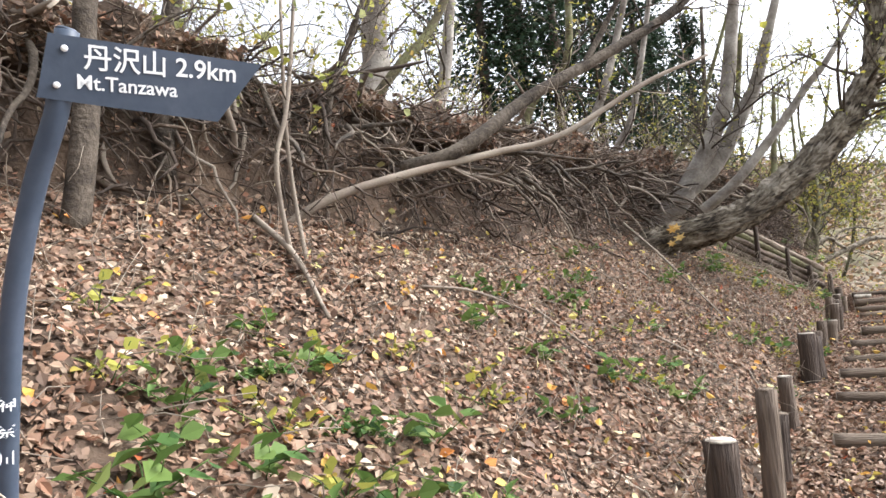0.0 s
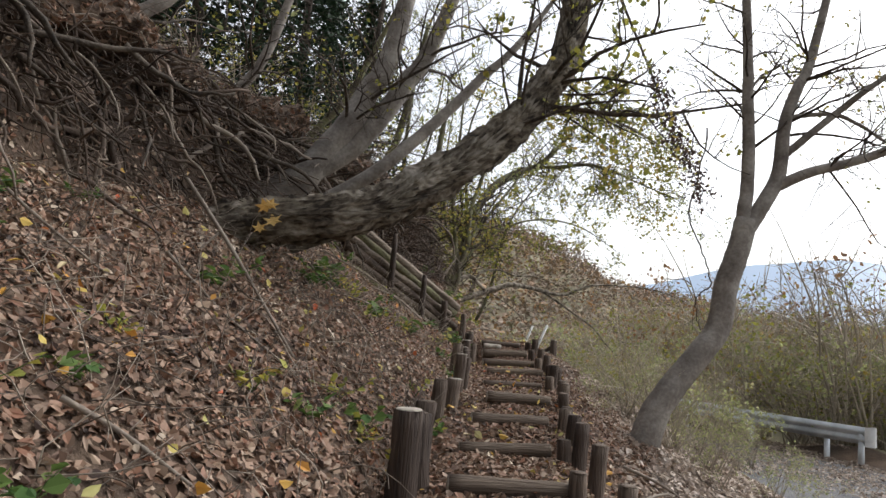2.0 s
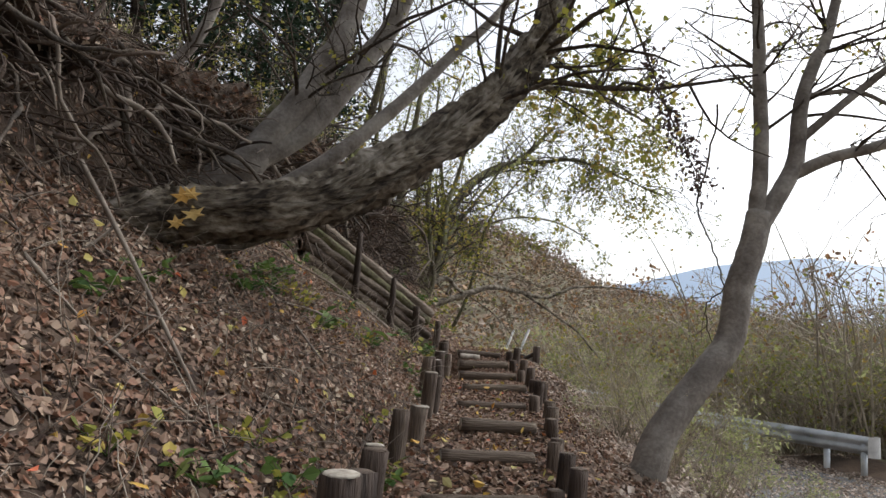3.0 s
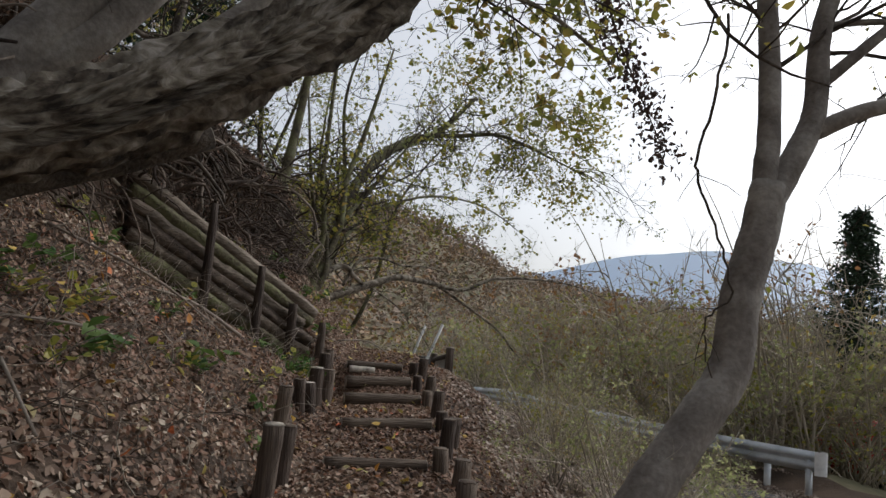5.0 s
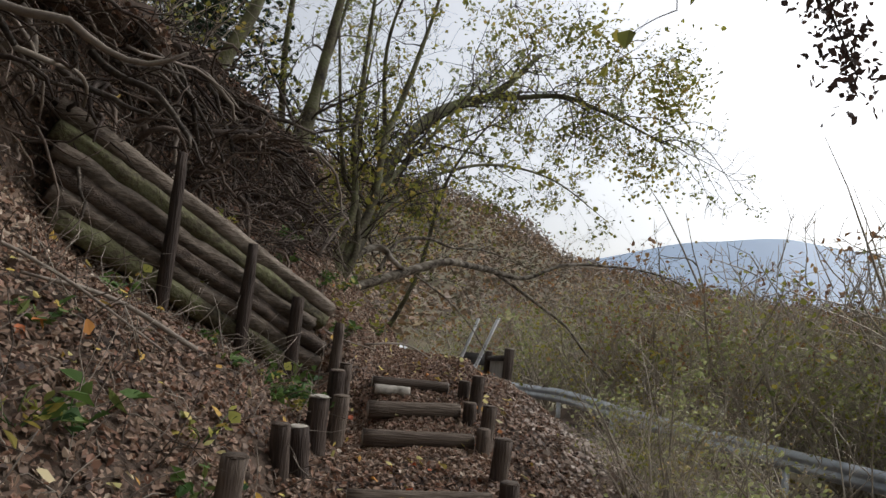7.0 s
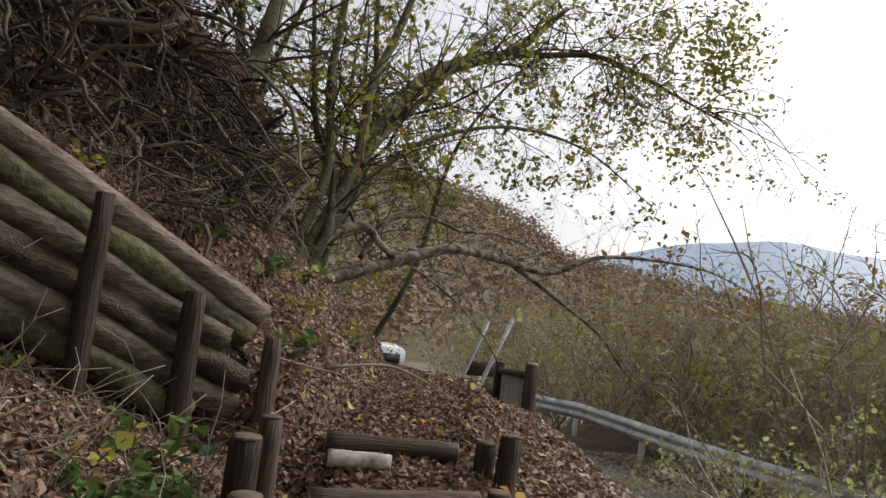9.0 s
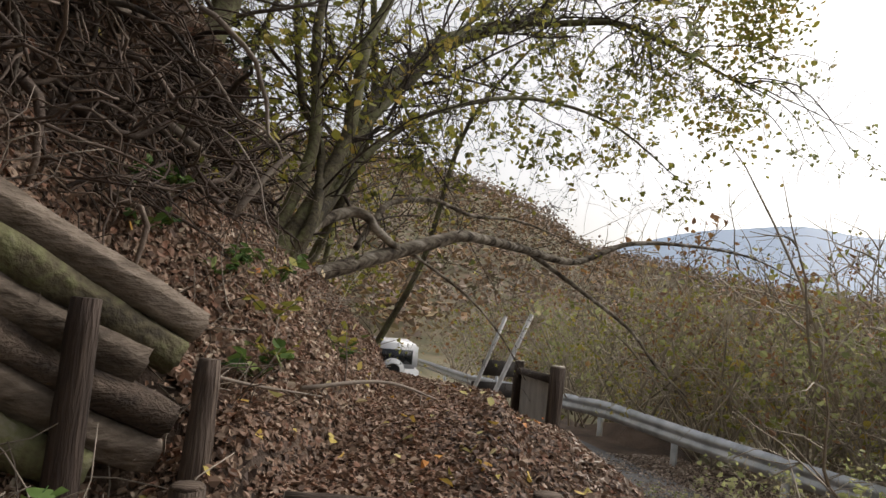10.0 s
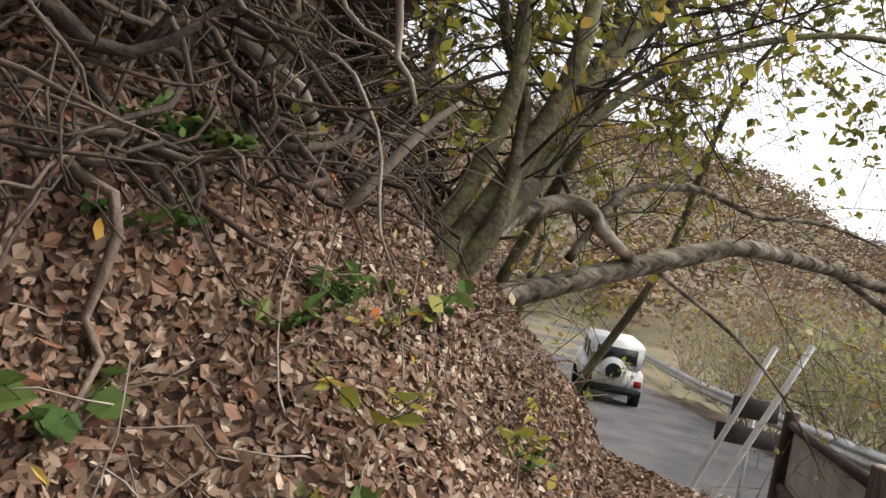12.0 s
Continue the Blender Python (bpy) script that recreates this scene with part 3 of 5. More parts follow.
# ---- guard rail ----
def rail_profile():
    return [(0.0, 0.0), (0.03, 0.03), (0.075, 0.07), (0.075, 0.12), (0.03, 0.16), (0.03, 0.19), (0.075, 0.23), (0.075, 0.28), (0.03, 0.32), (0.0, 0.35)]


rail = new("guard_rail")
rail.location = (RAIL[0][0], RAIL[0][1], float(road_z(RAIL[0][1])))
ro = np.array(rail.location)
seg = spline(RAIL[:, :2], 61)
for k in range(0, 60, 6):
    g = Geo()
    pts = seg[k:k + 7]
    t = np.gradient(pts, axis=0)
    t /= np.linalg.norm(t, axis=1)[:, None]
    nn = np.stack([-t[:, 1], t[:, 0]], -1)
    prof = rail_profile()
    v = []
    for p, q2 in zip(pts, nn):
        z = float(road_z(p[1])) + 0.4
        v += [(*(p + q2 * a), z + b) for a, b in prof]
        v += [(*(p + q2 * (a - 0.006)), z + b) for a, b in prof]
    v = np.array(v) - ro
    m = len(prof)
    f = []
    for i in range(len(pts) - 1):
        for j in range(m - 1):
            a, b = i * 2 * m + j, (i + 1) * 2 * m + j
            f += [(a, b, b + 1, a + 1), (a + m, a + m + 1, b + m + 1, b + m)]
    g.add(v, f)
    part("beam", g, ZINC, rail)
    p = pts[3]
    g = Geo()
    zp = float(road_z(p[1]))
    c = np.array([*(p - nn[3] * 0.06), zp]) - ro
    tube(g, [c + (0, 0, -0.8), c + (0, 0, 0.7)], [0.06], 12)
    part("post", g, ZINC, rail)
g = Geo()
e = np.array([RAIL[0][0], RAIL[0][1], float(road_z(RAIL[0][1]))]) - ro
dirn = (RAIL[0] - RAIL[1]) / np.linalg.norm(RAIL[0] - RAIL[1])
a2 = np.array([*dirn, 0])
b2 = np.array([-dirn[1], dirn[0], 0])
pr = [e + a2 * (0.02 + 0.16 * math.sin(x)) - b2 * (0.09 - 0.12 * math.cos(x)) for x in np.linspace(0, math.pi, 9)]
v = np.array([p + (0, 0, z) for z in (0.38, 0.77) for p in pr])
g.add(v, [(i, i + 1, i + 10, i + 9) for i in range(8)])
part("end_wing", g, POLEWHITE, rail, "rounded pale end wing")
g = Geo()
tube(g, [e - a2 * 0.15 + (0, 0, -0.5), e - a2 * 0.15 + (0, 0, 0.7)], [0.06], 12)
part("post", g, ZINC, rail)
tagged(rail, "galvanised steel guard rail along the mountain road", "guard rail")


# ---- vehicles ----
def wheel(parent, x, y, r, w):
    g = Geo()
    a = np.linspace(0, 2 * np.pi, 25)[:-1]
    ring = []
    for rr, yy in ((r * 0.62, -w / 2), (r * 0.95, -w / 2), (r, -w * 0.3), (r, w * 0.3), (r * 0.95, w / 2), (r * 0.62, w / 2)):
        ring.append(np.column_stack([x + rr * np.cos(a), np.full(24, y + yy), r + rr * np.sin(a)]))
    f = [(k * 24 + i, k * 24 + (i + 1) % 24, (k + 1) * 24 + (i + 1) % 24, (k + 1) * 24 + i) for k in range(5) for i in range(24)]
    g.add(np.concatenate(ring), f)
    tyre = part("tyre", g, RUBBER, parent)
    g = Geo()
    tube(g, [(x, y - w * 0.36, r), (x, y + w * 0.36, r)], [r * 0.62], 16)
    part("rim", g, ZINC, tyre)


def four_wheel_drive(m):
    """Boxy off-road car; x runs to its nose, y across, z up."""
    car = new("off_road_car")
    g = Geo()
    box(g, (-1.6, -0.72, 0.42), (1.6, 0.72, 1.0), 0.05)
    box(g, (-1.58, -0.66, 0.98), (0.55, 0.66, 1.68), 0.07)
    box(g, (0.6, -0.6, 0.98), (1.55, 0.6, 1.06), 0.03)
    part("body", g, CARWHITE, car)
    g = Geo()
    box(g, (-1.592, -0.5, 1.12), (-1.57, 0.5, 1.52), 0.008)
    part("rear_window", g, CARGLASS, car)
    for s in (-1, 1):
        for x0, x1 in ((-1.4, -0.55), (-0.45, 0.4)):
            g = Geo()
            box(g, (x0, s * 0.665 - 0.008, 1.12), (x1, s * 0.665 + 0.008, 1.54), 0.006)
            part("side_window", g, CARGLASS, car)
        g = Geo()
        box(g, (-1.62, s * 0.6 - 0.09, 0.62), (-1.6, s * 0.6 + 0.09, 0.78), 0.006)
        part("tail_lamp", g, LAMPRED, car)
    g = Geo()
    box(g, (-1.72, -0.7, 0.4), (-1.6, 0.7, 0.58), 0.03)
    part("rear_bumper", g, RUBBER, car)
    g = Geo()
    for rr, xx in ((0.33, -1.7),):
        tube(g, [(-1.6, 0.05, 0.95), (-1.78, 0.05, 0.95)], [0.33, 0.33], 24)
    spare = part("spare_wheel_cover", g, CARWHITE, car, "white spare wheel cover")
    g = Geo()
    tube(g, [(-1.781, 0.05, 0.95), (-1.79, 0.05, 0.95)], [0.2, 0.17], 20)
    part("cover_disc", g, RUBBER, spare)
    g = Geo()
    box(g, (0.5, -0.56, 1.12), (0.62, 0.56, 1.56), 0.01)
    part("windscreen", g, CARGLASS, car)
    for x in (-1.0, 1.05):
        for y in (-0.66, 0.66):
            wheel(car, x, y, 0.34, 0.2)
    car.matrix_world = m
    return tagged(car, "white boxy off-road car parked on the road", "car")


def hatchback(m):
    car = new("hatchback")
    g = Geo()
    box(g, (-1.7, -0.74, 0.25), (1.7, 0.74, 0.85), 0.16)
    prof = [(-1.6, 0.8), (-1.4, 1.4), (0.2, 1.45), (1.0, 0.85)]
    v = [(x, y * (0.68 if z < 1 else 0.56), z) for y in (-1, 1) for x, z in prof]
    g.add(v, [(3, 2, 1, 0), (4, 5, 6, 7), (0, 1, 5, 4), (1, 2, 6, 5), (2, 3, 7, 6)])
    part("body", g, CARRED, car)
    for s in (-1, 1):
        g = Geo()
        v = [(-1.3, s * 0.69, 0.88), (0.75, s * 0.69, 0.88), (0.15, s * 0.58, 1.36), (-1.2, s * 0.58, 1.34)]
        g.add(np.array(v + [(a, b + s * 0.01, c) for a, b, c in v]), [(0, 1, 2, 3), (7, 6, 5, 4), (0, 4, 5, 1), (1, 5, 6, 2), (2, 6, 7, 3), (3, 7, 4, 0)])
        part("side_window", g, CARGLASS, car, smooth=False)
    for x in (-1.1, 1.15):
        for y in (-0.68, 0.68):
            wheel(car, x, y, 0.3, 0.19)
    car.matrix_world = m
    return tagged(car, "shiny red small car parked beside the road", "car")


four_wheel_drive(pose(4.55, 34.0, ground_at(4.55, 34.0) + 0.01, 0, 0, 92))
hatchback(pose(16.5, 21.3, ground_at(16.5, 21.3) + 0.01, 0, 0, 12))


# ---- trees ----
def twigs(geo, tips, pts, r, count, length, depth, start=0.25, lift=0.25, droop=0.0, jitter=0.16, sides=5, tangent=0.5):
    """Side branches along a line, each with twigs of its own; the tips are gathered for leaves."""
    n = len(pts)
    for _ in range(count):
        s = rng.uniform(start, 1.0)
        i = min(n - 2, int(s * (n - 1)))
        p = pts[i] + (pts[i + 1] - pts[i]) * rng.random()
        t = pts[i + 1] - pts[i]
        t = t / (np.linalg.norm(t) + 1e-9)
        d = rng.normal(size=3)
        d = d - t * (d @ t)
        d = d / np.linalg.norm(d) + t * tangent + np.array([0, 0, lift])
        ln = length * rng.uniform(0.5, 1.3) * (1.15 - 0.5 * s)
        rr = max(0.0025, min(r * 0.5, ln * 0.016))
        line = wander(p, d, ln, 5 if depth else 3, jitter, droop)
        tube(geo, line, [rr, rr * 0.7, max(0.002, rr * 0.3)], sides if rr > 0.008 else 3)
        if depth:
            twigs(geo, tips, line, rr, rng.integers(3, 6), ln * 0.55, depth - 1, 0.2, lift, droop, jitter, 4, tangent)
        else:
            tips.append(line)


def tip_points(tips, per, keep=1.0):
    out = []
    for line in tips:
        if rng.random() < keep:
            k = rng.integers(1, per + 1)
            s = rng.uniform(0.15, 1.0, k) * (len(line) - 1)
            i = np.minimum(s.astype(int), len(line) - 2)
            out.append(line[i] + (line[i + 1] - line[i]) * (s - i)[:, None])
    return np.concatenate(out) if out else np.zeros((0, 3))


def tree(name, stems, bark, label, category="tree", leaf=None, leaf_size=0.06, per=4, keep=1.0, twig_bark=None, leaf_label="", group="", flare=0.0):
    """stems: points, radii, then (count, length, depth) of the side branches and any further settings for them."""
    ob = new(name)
    o = np.array(stems[0][0][0], float)
    ob.location = o
    tips, thin = [], Geo()
    for k, (ctrl, rads, spec, *more) in enumerate(stems):
        pts = spline(np.array(ctrl, float) - o, (8 + 5 * len(ctrl)) * (2 if bark is BARK and rads[0] > 0.1 else 1))
        big = Geo()
        tube(big, pts, rads, (44 if bark is BARK and rads[0] > 0.1 else 14) if rads[0] > 0.08 else 8, rough=0.02 if bark is BARK else 0.03, flare=flare if k == 0 else 0, furrow=0.13 if bark is BARK and rads[0] > 0.1 else 0.015)
        part("trunk" if k == 0 else "limb", big, bark, ob)
        if spec:
            twigs(thin, tips, pts, rads[-1], *spec, **(more[0] if more else {}))
    if thin.count:
        tagged(part("twigwork", thin, twig_bark or bark, ob), kind="stuff")
    if leaf is not None and tips:
        g = Geo()
        leaves(g, tip_points(tips, per, keep), leaf_size, spread=leaf_size * 0.5)
        part("foliage", g, leaf, ob, leaf_label, smooth=False)
    return tagged(ob, label, category, group)


def dressed(name, stems, bark, label, **kw):
    return tree(name, stems, bark, label, **kw)


# big trunk that lies out over the stair and turns up
tree("leaning_tree", [
    ([(-1.1, 10.0, 1.72), (-0.45, 9.95, 1.9), (-0.17, 9.97, 1.97), (0.31, 10.0, 2.05), (0.82, 10.13, 2.22), (1.26, 10.26, 2.51), (1.71, 10.42, 2.86), (2.16, 10.58, 3.31), (2.48, 10.71, 3.78), (2.67, 10.8, 4.13), (2.9, 11.0, 5.6), (3.0, 11.2, 7.2)],
     [0.19, 0.18, 0.178, 0.178, 0.175, 0.17, 0.16, 0.145, 0.13, 0.085], (34, 1.9, 2), dict(start=0.6)),
    ([(2.2, 10.6, 3.4), (2.8, 11.0, 3.6), (3.4, 11.4, 3.7), (4.2, 11.9, 3.6)], [0.03, 0.02, 0.012], (22, 1.0, 2), dict(droop=0.08)),
], BARK, "thick furrowed trunk leaning out low over the stair", leaf=YGREEN, leaf_size=0.065, per=5, keep=0.85, twig_bark=DARKBARK)
g = Geo()
for c, sz in (((-0.15, 9.75, 2.07), 0.1), ((-0.07, 9.75, 1.95), 0.1), ((-0.18, 9.75, 1.88), 0.075), ((-0.1, 9.75, 2.09), 0.08)):
    turn = pose(*c, 80 + rng.normal() * 12, rng.normal() * 15, rng.uniform(-40, 40))
    lobes = [(0.0, 0.12), (-0.25, 0.4), (-0.75, 0.3), (-0.42, 0.6), (-0.8, 1.05), (-0.25, 0.95), (0.0, 1.5), (0.25, 0.95), (0.8, 1.05), (0.42, 0.6), (0.75, 0.3), (0.25, 0.4)]
    v = [(turn @ Vector((a * sz, (b - 0.7) * sz, abs(a) * sz * 0.25)))[:] for a, b in lobes] + [(turn @ Vector((0, 0, 0.01)))[:]]
    g.add(v, [(12, k, (k + 1) % 12) for k in range(12)])
maple = part("maple_leaves", g, leaf_material("golden_maple_leaf", [(0.6, 0.33, 0.08), (0.68, 0.42, 0.12), (0.7, 0.5, 0.2)], translucent=0.2), None, smooth=False)
tagged(maple, "golden yellow maple leaves on the trunk end", "leaves")

# smooth forked tree on the open side
tree("forked_tree", [
    ([(3.52, 10.56, -0.25), (3.59, 10.56, 0.10), (3.73, 10.59, 0.48), (3.95, 10.63, 0.78), (4.22, 10.67, 1.10), (4.42, 10.71, 1.37), (4.51, 10.75, 1.81), (4.66, 10.79, 2.21), (4.75, 10.82, 2.54)], [0.154, 0.143, 0.134, 0.128, 0.125, 0.123, 0.120, 0.115], None),
    ([(4.70, 10.80, 2.37), (4.74, 10.84, 2.69), (4.78, 10.87, 2.87), (4.83, 10.94, 3.38), (4.84, 11.00, 3.95), (4.87, 11.08, 4.54), (4.89, 11.34, 6.94)], [0.079, 0.077, 0.072, 0.067, 0.061, 0.038], (20, 1.2, 2), dict(start=0.45)),
    ([(4.71, 10.80, 2.37), (4.99, 10.86, 2.79), (5.17, 10.91, 3.13), (5.27, 10.98, 3.71), (5.45, 11.03, 4.18), (5.66, 11.08, 4.64), (6.34, 11.34, 6.94)], [0.092, 0.087, 0.079, 0.067, 0.059, 0.038], (22, 1.3, 2), dict(start=0.45)),
    ([(5.13, 10.90, 2.96), (5.45, 10.79, 3.13), (5.83, 10.69, 3.25), (6.23, 10.56, 3.42), (6.99, 10.29, 3.92)], [0.061, 0.056, 0.051, 0.046, 0.026], (14, 1.2, 2)),
    ([(5.25, 10.95, 3.34), (5.69, 10.86, 3.76), (6.05, 10.77, 4.09), (6.42, 10.69, 4.43), (7.13, 10.42, 5.36)], [0.045, 0.041, 0.036, 0.031, 0.015], (14, 1.1, 2)),
    ([(5.29, 10.98, 3.79), (5.75, 10.86, 3.84), (6.05, 10.78, 3.71), (6.36, 10.69, 3.50), (6.86, 10.56, 3.40)], [0.026, 0.023, 0.018, 0.010], (8, 0.6, 1)),
], GREYBARK, "smooth grey forked tree beside the stair", leaf=YGREEN, leaf_size=0.05, per=2, keep=0.4, twig_bark=DARKBARK, flare=0.35)

# pale pair of trunks behind the leaning one
tree("pale_tree", [
    ([(-0.75, 11.45, 2.2), (-0.41, 11.5, 2.46), (-0.12, 11.55, 2.64), (0.12, 11.61, 2.97), (0.38, 11.67, 3.37), (0.59, 11.73, 3.84), (0.81, 11.8, 4.38), (1.2, 12.0, 6.6)], [0.2, 0.19, 0.175, 0.16, 0.145, 0.13, 0.12, 0.07], (14, 1.5, 2), dict(start=0.5)),
    ([(0.05, 11.6, 2.8), (0.44, 11.69, 3.12), (0.75, 11.8, 3.56), (1.03, 11.91, 4.07), (1.28, 12.0, 4.54), (1.9, 12.2, 6.4)], [0.13, 0.12, 0.115, 0.11, 0.1, 0.05], (14, 1.4, 2), dict(start=0.45)),
    ([(0.2, 11.5, 2.45), (0.71, 11.5, 2.81), (1.17, 11.71, 3.3), (1.63, 11.91, 3.85), (1.97, 12.05, 4.29), (2.38, 12.2, 4.77), (3.1, 12.5, 5.9)], [0.08, 0.075, 0.07, 0.062, 0.055, 0.045, 0.02], (12, 1.0, 2), dict(start=0.5)),
], GREYBARK, "pale grey multi-stemmed tree rooted in the scarp", leaf=YGREEN, leaf_size=0.05, per=2, keep=0.3, twig_bark=DARKBARK)

# trees at the spur
tree("spur_tree", [
    ([(1.4, 16.7, 1.9), (1.56, 16.9, 2.36), (1.65, 17.14, 2.82), (1.74, 17.39, 3.33), (1.82, 17.6, 3.82), (2.1, 18.2, 6.0)], [0.13, 0.1, 0.09, 0.085, 0.08, 0.04], (14, 1.2, 2), dict(start=0.5)),
], MOSSBARK, "mossy trunk leaning from the top of the scarp", leaf=YGREEN, leaf_size=0.05, per=3, keep=0.5, twig_bark=DARKBARK, flare=0.2)
tree("spreading_tree", [
    ([(2.1, 17.5, 1.6), (2.34, 17.6, 1.95), (2.63, 18.4, 2.5), (2.97, 19.9, 3.65), (3.67, 21.5, 4.85), (4.54, 22.5, 5.6), (5.23, 22.9, 5.98), (6.28, 23.5, 7.16)], [0.09, 0.085, 0.085, 0.1, 0.11, 0.105, 0.08, 0.045], (30, 1.8, 2), dict(start=0.3)),
    ([(5.0, 22.7, 5.85), (5.6, 22.5, 5.85), (6.55, 22.61, 6.04), (7.3, 22.72, 5.93), (7.98, 22.82, 5.75), (9.29, 23.0, 5.38)], [0.06, 0.055, 0.05, 0.04, 0.03, 0.012], (40, 1.6, 2), dict(start=0.05, droop=0.13, lift=0.0)),
    ([(2.0, 17.45, 1.6), (2.21, 17.6, 1.92), (2.39, 17.82, 2.46), (2.45, 17.96, 2.88), (2.37, 18.22, 3.68), (2.4, 18.4, 4.27), (2.5, 18.8, 6.4)], [0.06, 0.055, 0.05, 0.046, 0.042, 0.038, 0.02], (14, 1.3, 2), dict(start=0.35)),
    ([(2.1, 17.5, 1.6), (2.33, 17.6, 1.94), (2.53, 17.87, 2.4), (2.71, 18.14, 2.96), (2.78, 18.47, 3.73), (3.03, 18.8, 4.56), (3.5, 19.3, 6.4)], [0.075, 0.07, 0.062, 0.056, 0.05, 0.045, 0.02], (18, 1.4, 2), dict(start=0.3)),
    ([(2.2, 17.5, 1.65), (2.44, 17.65, 1.96), (2.53, 18.08, 2.38), (2.66, 18.45, 2.76), (2.95, 18.92, 3.3), (3.35, 19.3, 3.85), (4.3, 20.0, 5.2)], [0.06, 0.055, 0.05, 0.046, 0.042, 0.036, 0.015], (24, 1.5, 2), dict(start=0.3)),
    ([(2.2, 17.55, 1.7), (2.49, 17.6, 2.08), (2.52, 17.94, 2.56), (2.45, 18.16, 2.9), (2.25, 18.4, 3.4), (2.0, 18.7, 5.5)], [0.045, 0.042, 0.038, 0.034, 0.03, 0.015], (12, 1.2, 2)),
    ([(2.6, 18.2, 2.4), (3.0, 18.8, 3.0), (3.6, 19.3, 3.5), (4.6, 19.9, 3.9), (5.8, 20.5, 3.9), (7.0, 21.0, 3.4)], [0.035, 0.03, 0.026, 0.022, 0.016, 0.006], (34, 1.3, 2), dict(start=0.2, droop=0.12, lift=0.0)),
], MOSSBARK, "spreading multi-stemmed tree with yellowing drooping foliage", leaf=YGREEN, leaf_size=0.075, per=4, keep=0.75, twig_bark=DARKBARK)
tree("low_bough", [
    ([(2.1, 17.75, 1.5), (2.36, 17.9, 1.68), (2.71, 18.17, 1.82), (3.13, 18.46, 1.99), (3.6, 18.75, 2.17), (3.9, 18.95, 2.25), (4.61, 19.6, 2.23), (5.31, 20.0, 2.18), (6.05, 20.3, 2.47), (7.07, 20.66, 2.56), (8.12, 21.1, 2.53), (9.1, 21.5, 2.31)],
     [0.07, 0.066, 0.064, 0.062, 0.06, 0.052, 0.044, 0.036, 0.028, 0.02, 0.014, 0.008], (26, 1.3, 1), dict(start=0.35, droop=0.1)),
    ([(4.5, 19.5, 2.26), (4.84, 20.2, 2.24), (5.49, 20.37, 1.9), (6.24, 20.55, 1.47), (6.67, 20.68, 1.05), (7.17, 20.8, 0.69)], [0.036, 0.032, 0.026, 0.02, 0.014, 0.007], (6, 0.6, 1), dict(droop=0.1)),
    ([(2.3, 17.6, 1.7), (2.4, 17.7, 1.87), (2.5, 18.03, 2.12), (2.75, 18.31, 2.29), (2.91, 18.33, 2.28), (3.02, 18.36, 2.17), (3.24, 18.5, 2.02)], [0.06, 0.055, 0.05, 0.046, 0.042, 0.036, 0.03], (4, 0.7, 1)),
    ([(2.85, 18.3, 2.0), (3.0, 18.44, 2.29), (3.14, 18.6, 2.45), (3.55, 18.89, 2.54), (3.96, 19.16, 2.47), (4.54, 19.5, 2.5), (5.4, 19.8, 2.3)], [0.028, 0.026, 0.025, 0.022, 0.018, 0.012, 0.006], (14, 0.9, 1), dict(droop=0.08)),
    ([(3.3, 18.6, 2.05), (3.9, 18.8, 1.7), (4.3, 19.0, 1.35), (4.6, 19.1, 0.95)], [0.014, 0.012, 0.009, 0.004], (9, 0.6, 1), dict(droop=0.1)),
], BARK, "long crooked low bough reaching out over the road", "branch", leaf=YGREEN, leaf_size=0.05, per=1, keep=0.25, twig_bark=DARKBARK)

# bare boughs out of the scarp near the trail head
tree("bare_bough", [
    ([(-2.63, 4.22, 1.84), (-2.28, 4.5, 2.08), (-1.82, 4.97, 2.28), (-1.29, 5.58, 2.48), (-0.81, 5.96, 2.63), (-0.06, 6.5, 3.13), (0.48, 6.87, 3.39)], [0.036, 0.036, 0.033, 0.03, 0.027, 0.022, 0.012], (6, 0.8, 1), dict(start=0.5)),
], TWIG, "long bare brown bough lying along the bank", "branch")
tree("dark_bough", [
    ([(-1.99, 5.12, 2.36), (-1.52, 5.27, 2.48), (-1.03, 5.83, 2.98), (-0.52, 6.3, 3.35), (0.11, 6.8, 3.8), (0.65, 7.14, 4.3), (1.53, 7.52, 5.08)], [0.06, 0.06, 0.056, 0.052, 0.045, 0.035, 0.02], (14, 1.3, 2), dict(start=0.45)),
    ([(-0.59, 6.23, 3.31), (-0.38, 6.41, 3.71), (-0.06, 6.49, 4.3), (0.17, 6.66, 5.1)], [0.03, 0.028, 0.022, 0.01], (8, 0.9, 1)),
], DARKBARK, "dark crooked bough leaning from the scarp", "branch", leaf=YGREEN, leaf_size=0.07, per=2, keep=0.3)
